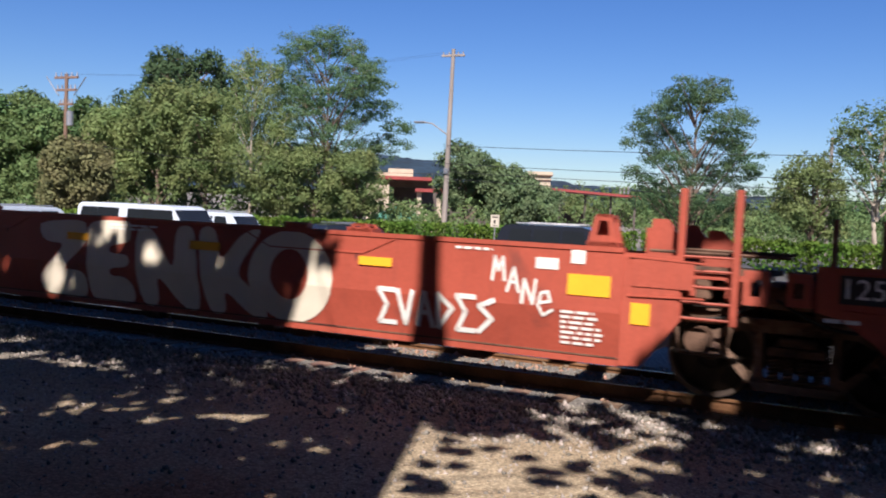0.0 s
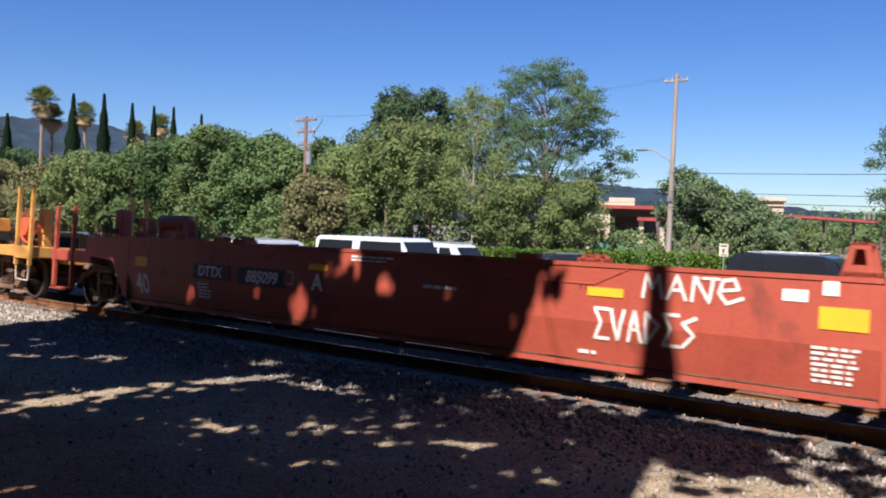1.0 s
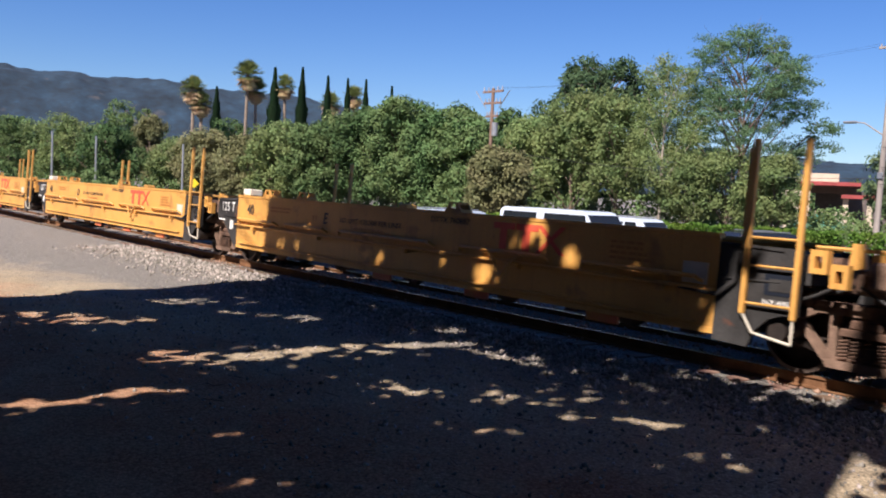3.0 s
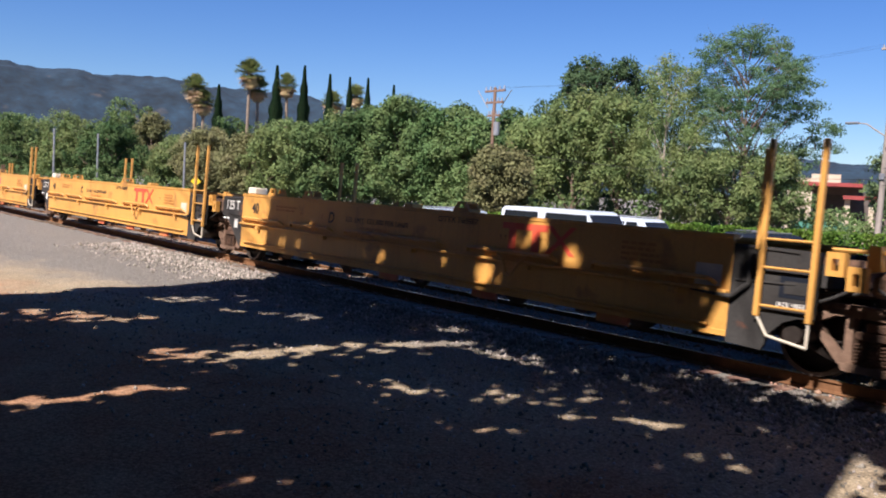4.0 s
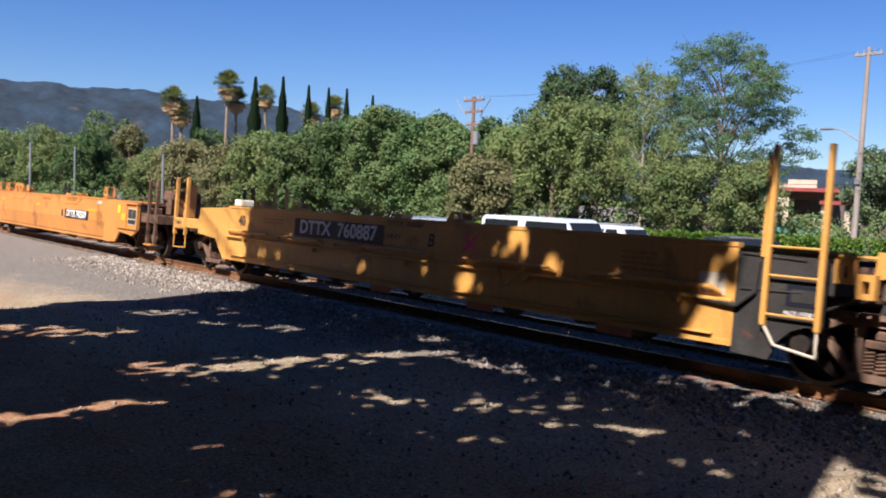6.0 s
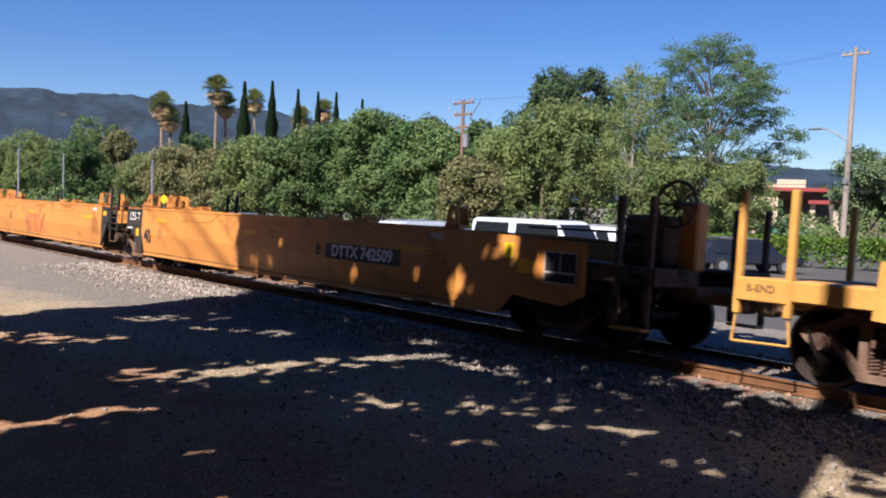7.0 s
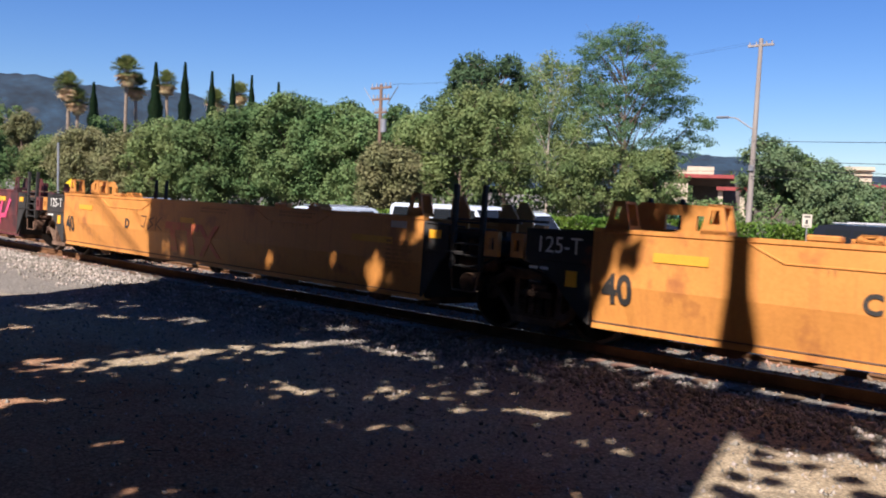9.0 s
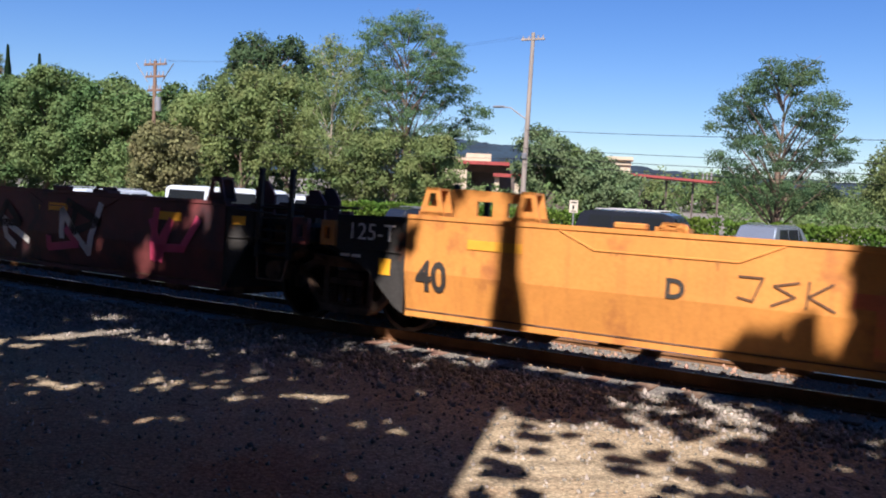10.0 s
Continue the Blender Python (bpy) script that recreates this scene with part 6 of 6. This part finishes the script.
def vehicle(name, label, x, y, heading, L, W, H, paint, kind):
    """A parked car or van: body with a shaped cabin, dark glass, wheels, lamps."""
    c = thing(name, label, "car" if kind != "van" else "van", pose(x, y, -0.515, 0, 0, heading), "parked vehicles")
    hood = H * (0.50 if kind != "van" else 0.52)
    if kind == "van":
        side = [(-L / 2, 0.35), (-L / 2, H - 0.12), (-L / 2 + 0.15, H), (L / 2 - 1.75, H), (L / 2 - 1.5, H - 0.06), (L / 2 - 0.85, hood + 0.12), (L / 2 - 0.1, hood - 0.12), (L / 2, 0.75), (L / 2, 0.35)]
    elif kind == "suv":
        side = [(-L / 2, 0.4), (-L / 2 + 0.05, hood + 0.1), (-L / 2 + 0.35, H - 0.06), (-L / 2 + 0.7, H), (L / 2 - 1.9, H), (L / 2 - 1.6, H - 0.08), (L / 2 - 1.05, hood + 0.08), (L / 2 - 0.15, hood - 0.08), (L / 2, 0.7), (L / 2, 0.4)]
    else:
        side = [(-L / 2, 0.4), (-L / 2 + 0.05, hood + 0.05), (-L / 2 + 0.9, hood + 0.1), (-L / 2 + 1.5, H), (L / 2 - 1.9, H), (L / 2 - 1.1, hood + 0.06), (L / 2 - 0.1, hood - 0.1), (L / 2, 0.4)]
    bm = slab(bmesh.new(), side, -W / 2, W / 2)
    for v in bm.verts:
        if v.co.z > hood + 0.06:
            v.co.y *= 1 - 0.14 * (v.co.z - hood) / (H - hood)
    bmesh.ops.bevel(bm, geom=[e for e in bm.edges if e.is_manifold and e.calc_face_angle(0) > 0.5], offset=0.05, segments=2, affect="EDGES")
    body = part("body", bm, paint, c)
    zb, zt = hood + 0.13, H - 0.14
    for s in (-1, 1):
        ya = s * (W / 2 * (1 - 0.14 * (zb - hood) / (H - hood)) + 0.008)
        yb = s * (W / 2 * (1 - 0.14 * (zt - hood) / (H - hood)) + 0.008)
        spans = [(-L / 2 + 0.15, -L / 2 + 1.95), (-L / 2 + 2.35, L / 2 - 1.45)] if kind == "van" else [(-L / 2 + 0.55, -L / 2 + 1.35), (-L / 2 + 1.45, -L / 2 + 2.3), (-L / 2 + 2.4, L / 2 - 1.85)]
        for i, (a, b) in enumerate(spans):
            g = bmesh.new()
            k = 0.25 if i == len(spans) - 1 else 0.0
            vs = [g.verts.new(q) for q in ((a, ya, zb), (b + k, ya, zb), (b, yb, zt), (a + (0.12 if i == 0 else 0), yb, zt))]
            g.faces.new(vs)
            r = bmesh.ops.extrude_face_region(g, geom=g.faces[:])
            for v in r["geom"]:
                if isinstance(v, bmesh.types.BMVert):
                    v.co.y -= s * 0.02
            part("window", g, M_GLASS, c)
    g = bmesh.new()
    x0, z0, x1, z1 = (L / 2 - 0.92, hood + 0.18, L / 2 - 1.44, H - 0.12) if kind == "van" else (L / 2 - 1.1, hood + 0.13, L / 2 - 1.56, H - 0.12)
    vs = [g.verts.new(q) for q in ((x0 + 0.03, -W * 0.42, z0), (x0 + 0.03, W * 0.42, z0), (x1 + 0.03, W * 0.39, z1), (x1 + 0.03, -W * 0.39, z1))]
    g.faces.new(vs)
    part("windscreen", g, M_GLASS, c)
    for sx in (-L * 0.31, L * 0.31):
        for s in (-1, 1):
            wh = rods(((sx, s * (W / 2 - 0.2), 0.33), (sx, s * (W / 2 + 0.02), 0.33), 0.33), sides=20)
            wl = part("wheel", wh, M_TYRE, c)
            part("rim", rods(((sx, s * (W / 2 + 0.015), 0.33), (sx, s * (W / 2 + 0.03), 0.33), 0.2), sides=14), M_METAL, wl)
    for s in (-1, 1):
        part("headlight", boxes((L / 2 - 0.1, L / 2 + 0.01, s * W * 0.36 - 0.14, s * W * 0.36 + 0.14, hood - 0.38, hood - 0.2), bevel=0.02), M_METAL, c)
        part("tail_light", boxes((-L / 2 - 0.01, -L / 2 + 0.08, s * W * 0.42 - 0.07, s * W * 0.42 + 0.07, hood - 0.2, hood + 0.15), bevel=0.02), M_LOGO, c)
    if kind == "suv":
        for s in (-1, 1):
            part("roof_rail", rods(((-L / 2 + 0.8, s * W * 0.38, H + 0.05), (L / 2 - 2.0, s * W * 0.38, H + 0.05), 0.02)), M_METAL, c)
    return c


def vehicles():
    def park(az, d, *a):
        vehicle(*a[:2], *polar(az, d), *a[2:])
    park(43.0, 32.3, "van", "white full-size van with dark windows", 1, 5.7, 2.0, 2.06, M_CARWHITE, "van")
    park(38.9, 39, "suv", "white sport utility car behind the van", 2, 4.8, 1.9, 1.74, M_CARWHITE, "suv")
    park(50.3, 37, "van", "white van parked in the lot", 90, 5.0, 1.95, 1.75, M_CARWHITE, "suv")
    park(48.2, 38, "car", "silver car parked nose in", 88, 4.6, 1.8, 1.5, M_CARSILVER, "sedan")
    park(30.7, 40, "suv", "dark blue sport utility car", 60, 4.6, 1.85, 1.42, M_CARDARK, "suv")
    park(17.0, 29.5, "suv", "large dark sport utility car", 4, 4.9, 2.0, 1.97, M_CARDARK, "suv")
    park(9.6, 40, "suv", "grey compact sport utility car", 75, 4.3, 1.8, 1.5, M_CARSILVER, "suv")
    park(62.0, 60, "car", "silver car parked along the street", 10, 4.5, 1.8, 1.45, M_CARSILVER, "sedan")
    # street signs
    x, y = polar(21.9, 36)
    s = thing("street_sign", "white parking sign on a steel post", "sign", Matrix.Translation((x, y, -0.53)))
    part("post", rods(((0, 0, 0), (0, 0, 2.1), 0.03)), M_METAL, s)
    bm = boxes((-0.17, 0.17, -0.05, -0.035, 1.68, 2.18), bevel=0.004)
    bmesh.ops.rotate(bm, verts=bm.verts, cent=(0, 0, 0), matrix=Matrix.Rotation(radians(20), 3, "Z"))
    pl = part("plate", bm, M_GREY, s)
    bars = boxes((-0.11, 0.11, -0.058, -0.052, 2.06, 2.11), (-0.05, 0.03, -0.058, -0.052, 1.82, 1.98), (-0.1, 0.1, -0.058, -0.052, 1.73, 1.76))
    bmesh.ops.rotate(bars, verts=bars.verts, cent=(0, 0, 0), matrix=Matrix.Rotation(radians(20), 3, "Z"))
    part("lettering_bars", bars, M_BLACK, pl)
    x, y = polar(66.9, 75)
    s = thing("warning_sign", "yellow diamond warning sign on a post", "sign", Matrix.Translation((x, y, -0.53)))
    part("post", rods(((0, 0, 0), (0, 0, 2.1), 0.04)), M_METAL, s)
    bm = boxes((-0.28, 0.28, -0.05, -0.03, -0.28, 0.28))
    bmesh.ops.rotate(bm, verts=bm.verts, cent=(0, 0, 0), matrix=Matrix.Rotation(radians(45), 3, "Y"))
    bmesh.ops.rotate(bm, verts=bm.verts, cent=(0, 0, 0), matrix=Matrix.Rotation(radians(65), 3, "Z"))
    bmesh.ops.translate(bm, verts=bm.verts, vec=(0, 0, 2.1))
    part("plate", bm, M_YSIGN, s)


# ---------------------------------------------------------------- added trees that shade the track, unseen behind the camera
COT = 1 / math.tan(radians(SUN_UP))


SUN_SPOTS = (  # sunlit spots kept free of crown leaves: from, to, half width
    (-9.85, 4.1, -9.3, 6.6, 0.30), (-9.3, 6.6, -9.1, 7.6, 0.28), (-8.9, 7.5, -7.9, 7.8, 0.15), (-7.5, 5.4, -6.6, 6.1, 0.23),
    (-8.35, 2.0, -8.3, 3.2, 0.18), (-13.5, 3.3, -12.6, 4.2, 0.3), (-5.55, 2.7, -5.5, 3.0, 0.13), (-14.5, 5.8, -14.4, 6.2, 0.3),
    (-5.65, 6.1, -5.4, 6.7, 0.18), (-5.0, 6.55, -4.5, 6.65, 0.16), (-4.05, 6.2, -4.0, 6.5, 0.15), (-7.3, 7.7, -6.4, 7.8, 0.12), (-5.0, 6.7, -4.9, 6.75, 0.2), (-5.5, 8.6, -5.3, 8.65, 0.12), (-10.2, 7.9, -10.0, 8.3, 0.12), (-12.3, 6.6, -11.9, 6.9, 0.2), (-6.4, 9.1, -4.4, 9.05, 0.2), (-3.9, 9.05, -2.6, 9.2, 0.18))


def shade(u, v):
    """How much crown to put between the sun and the spot (u, v) of the ground; past v = 9 the shade falls on the
    train's side.
    """
    n1 = noise.noise(Vector((u * 0.55, v * 0.9, 0)))
    n2 = noise.noise(Vector((u * 1.7, v * 2.4, 5)))
    n3 = noise.noise(Vector((u * 4.0, v * 5.0, 9)))
    if v > 9.32:
        x = u + 0.334 * (v - 9.03)
        v = 9.03 + (v - 9.03) * 1.28 / COT
        if x < -17.2 + 0.6 * n1 or x > 3.5:
            return 0.0
        n4 = noise.noise(Vector((x * 7.0, v * 7.0, 2)))
        if -6.15 + 0.35 * (v - 10.4) + 0.35 * n2 + 0.5 * n3 + 0.6 * n4 < x < -0.7:
            low = v < 9.95 + 0.2 * n2 + 0.35 * n3 + 0.3 * n4 and x > -2.0 + 0.3 * n1
            return 0.9 if low else 0.0
        hole = min(((x + 9.2) / 0.45) ** 2 + ((v - 10.95) / 0.42) ** 2, ((x + 10.25) / 0.45) ** 2 + ((v - 10.05) / 0.30) ** 2, ((x + 8.5) / 0.28) ** 2 + ((v - 10.6) / 0.25) ** 2)
        n6 = noise.noise(Vector((x * 15.0, v * 15.0, 6)))
        if hole < 0.7 + 1.1 * n3 + 1.7 * n4 + 0.5 * n2 + 1.8 * n6:
            return 0.0
        if x < -15.4 and n2 > 0.2:
            return 0.1
        return 0.0 if n2 + 0.6 * n3 > 0.62 else 1.0
    if u < -16.0 + 0.9 * n1 - 0.25 * (v - 5):
        return 0.0
    n5 = noise.noise(Vector((u * 9.0, v * 9.0, 4)))
    rough = 0.9 * n3 + 0.8 * n5 + 0.4 * n2
    edge = -4.35 + (9.0 - v) * 0.335 + 0.25 * n2 + 0.2 * n3  # the trunk's shadow bounds the sunny gap
    if u > edge and v > 3.8:
        if u > -1.25 + 0.35 * n1 + 0.3 * n2:
            return 0.0 if rough > 0.22 else 1.0
        if v < 7.6 + 0.5 * n2 + 0.25 * n3:
            return 0.0 if rough > -0.42 else 1.0
        if u > -2.75 + 0.4 * n2:
            return 0.0 if rough > -0.2 else 1.0
        return 0.0 if rough > 0.4 else 1.0
    for u1, v1, u2, v2, r in SUN_SPOTS:
        k = max(0.0, min(1.0, ((u - u1) * (u2 - u1) + (v - v1) * (v2 - v1)) / ((u2 - u1) ** 2 + (v2 - v1) ** 2)))
        if math.hypot(u - u1 - k * (u2 - u1), v - v1 - k * (v2 - v1)) < r * (1.5 + 1.9 * rough):
            return 1.0 if noise.noise(Vector((u * 5.5, v * 7.5, 12))) + 0.8 * noise.noise(Vector((u * 11.0, v * 15.0, 17))) > (0.1 if u > -7.6 else 0.36) else 0.0
    return 0.0 if rough > (0.47 if u > -7.0 else 0.57) + 0.25 * max(0.0, min(1.0, 5.2 - v)) - 0.6 * n1 else 1.0


# crowns take their shape from the shade pattern, leaf by leaf
def shade_trees():
    rng = np.random.default_rng(21)
    pts = []
    step = 0.12
    for u in np.arange(-20, 5, step):
        for v in np.arange(-2.5, 12.2, step):
            k = shade(u, v)
            if k > 0 and rng.random() < k:
                for _ in range(4):
                    pts.append((u + rng.uniform(-0.06, 0.06), v + rng.uniform(-0.06, 0.06)))
    pts = np.array(pts)
    n = len(pts)
    # climb each sun ray from its wanted shade to the crown layer, well behind the camera
    h = np.maximum((pts[:, 1] + rng.uniform(-0.4, 3.2, n)) / (COT * 0.948), rng.uniform(5.0, 7.5, n))
    p = np.stack([pts[:, 0] - LIGHT.x * h * COT, pts[:, 1] - LIGHT.y * h * COT, h], 1)
    owner = np.argmin(np.abs(p[:, 0:1] - np.array([[0.5, -7.0, 8.0]])), axis=1)
    places = ((-1.283 + 0.317 / 0.948 * 2.6, -2.6, 0.16), (-7.5, -7.5, 0.22), (7.6, -7.0, 0.22))
    for k, (tx, ty, r) in enumerate(places):
        sel = p[owner == k]
        if not len(sel):
            continue
        t = thing("shade_tree", "unseen tree with its crown laid out to shade the track side", "tree", Matrix.Translation((tx, ty, -0.03)), "trees by the track")
        hh = float(sel[:, 2].max())
        fork = 13.35 if k == 0 else hh * 0.5
        part("trunk", rods(((0, 0, -0.1), (0, 0, fork), r * 1.7, r * 1.45), ((0, 0, fork), (0, -0.03, fork + 0.55), r * 1.45, r * 0.85), ((0, -0.03, fork + 0.55), (0, -0.1, hh), r * 0.85, r * 0.6), sides=12), M_BARK, t)
        br = bmesh.new()
        for q in sel[rng.choice(len(sel), min(len(sel), 26), replace=False)]:
            d = Vector((q[0] - tx, q[1] - ty, q[2]))
            s = Vector((0, -0.05, max(hh * 0.45, d.z - 2.5)))
            rod(br, s, d, 0.014, 0.006, 5)
        part("branchwork", br, M_BARK, t)
        m = len(sel)
        a = rng.normal(size=(m, 3))
        a /= np.linalg.norm(a, axis=1)[:, None]
        sd = np.array([-LIGHT.x, -LIGHT.y, math.tan(radians(SUN_UP))])
        sd /= np.linalg.norm(sd)
        nrm = sd + 0.5 * a
        a2 = np.cross(nrm, rng.normal(size=(m, 3)))
        a2 /= np.linalg.norm(a2, axis=1)[:, None]
        b2 = np.cross(nrm, a2)
        b2 /= np.linalg.norm(b2, axis=1)[:, None]
        c = sel - np.array([tx, ty, -0.03])
        s = 0.115 * rng.uniform(0.8, 1.25, (m, 1))
        v = np.stack([c - a2 * s, c - b2 * s * 0.75, c + a2 * s, c + b2 * s * 0.75], 1).reshape(-1, 3)
        share("crown", mesh_from("crown", v, np.arange(4 * m).reshape(-1, 4), L_SHADE), t, Matrix())
        # high boughs hung forward over the dirt, added out of view to block skylight
        lo, hi = ((-6.0, 3.5), (-26.0, -6.0), (3.5, 14.0))[k]
        w = int(1000 * (hi - lo))
        by, bx = rng.uniform(-6.0, 9.5, w), rng.uniform(lo, hi, w)
        bz = np.maximum((11.9 - by) / 0.916 + rng.uniform(0, 1.3, w), 7.2 + rng.uniform(0, 1.0, w))
        bz = np.maximum(bz, 2.6 + 0.37 * np.hypot(bx, by))
        q = np.stack([bx - tx, by - ty, bz], 1)
        a = rng.normal(size=(w, 3))
        a[:, 2] *= 0.4
        a /= np.linalg.norm(a, axis=1)[:, None]
        b = np.cross(a, np.array([0, 0, 1.0]) + 0.5 * rng.normal(size=(w, 3)))
        b /= np.linalg.norm(b, axis=1)[:, None]
        s = 0.30 * rng.uniform(0.7, 1.3, (w, 1))
        v = np.stack([q - a * s, q - b * s * 0.6, q + a * s, q + b * s * 0.6], 1).reshape(-1, 3)
        share("crown", mesh_from("crown", v, np.arange(4 * w).reshape(-1, 4), L_SHADE), t, Matrix())
        limbs = bmesh.new()
        for e in q[rng.choice(w, 14, replace=False)]:
            rod(limbs, (0, -0.1, hh * 0.97), e, 0.022, 0.008, 6)
        part("branchwork", limbs, M_BARK, t)


def unseen_woods():
    """Unseen dense trees, added behind the camera to cut the skylight from that side."""
    rng = random.Random(31)
    for k in range(15):
        x = -62 + 7.4 * k + rng.uniform(-1.5, 1.5)
        for row, (y, h) in enumerate(((-15, 13.5), (-26, 24.0))):
            t = tree("woodland_tree", "unseen dense tree added behind the camera to block skylight", x + 3.5 * row, y + rng.uniform(-2, 2), h, 10.5, 300 + 2 * k + row, L_SHADE, M_BARK, 0.25, 0.05, 130, 26, 0.65, 1.3, 10, z=-0.05)
            t["group"] = "wood behind the track"
    # low growth added out of view, closes the gap under those trees
    lob = [(-65 + 3.2 * k, -9.5 + rng.uniform(-1, 1), 1.0, 2.6, 1.6, 1.6) for k in range(36)]
    v, f = leaves(np.random.default_rng(44), lob, 1500, 22, 0.5, 0.3)
    tagged(new("undergrowth", mesh_from("undergrowth", v, f, L_SHADE)), "unseen low undergrowth added below the sky-blocking trees", "shrubs", kind="stuff")


build_ground()
build_track()
hills()
CARS = train()
building()
utility_poles()
vehicles()
plants()
shade_trees()
unseen_woods()
build_stones()
build_ties()

SPEED = 15.97


def motions():
    """The train rolls past at an even speed; its wheels turn with it."""
    for u, x in CARS:
        walk(u, [(float(t), pose(x + SPEED * (t - 4.5), TRACK_Y, DROP, CANT)) for t in (0, 2, 4, 6, 8, 10)])
    turn = math.degrees(SPEED / WHEEL_R)
    for ws, x in ROLLING:
        walk(ws, [(i / FPS, pose(x, 0, RAILTOP + WHEEL_R, 0, (turn * i / FPS) % 360, 0)) for i in range(301)])


motions()
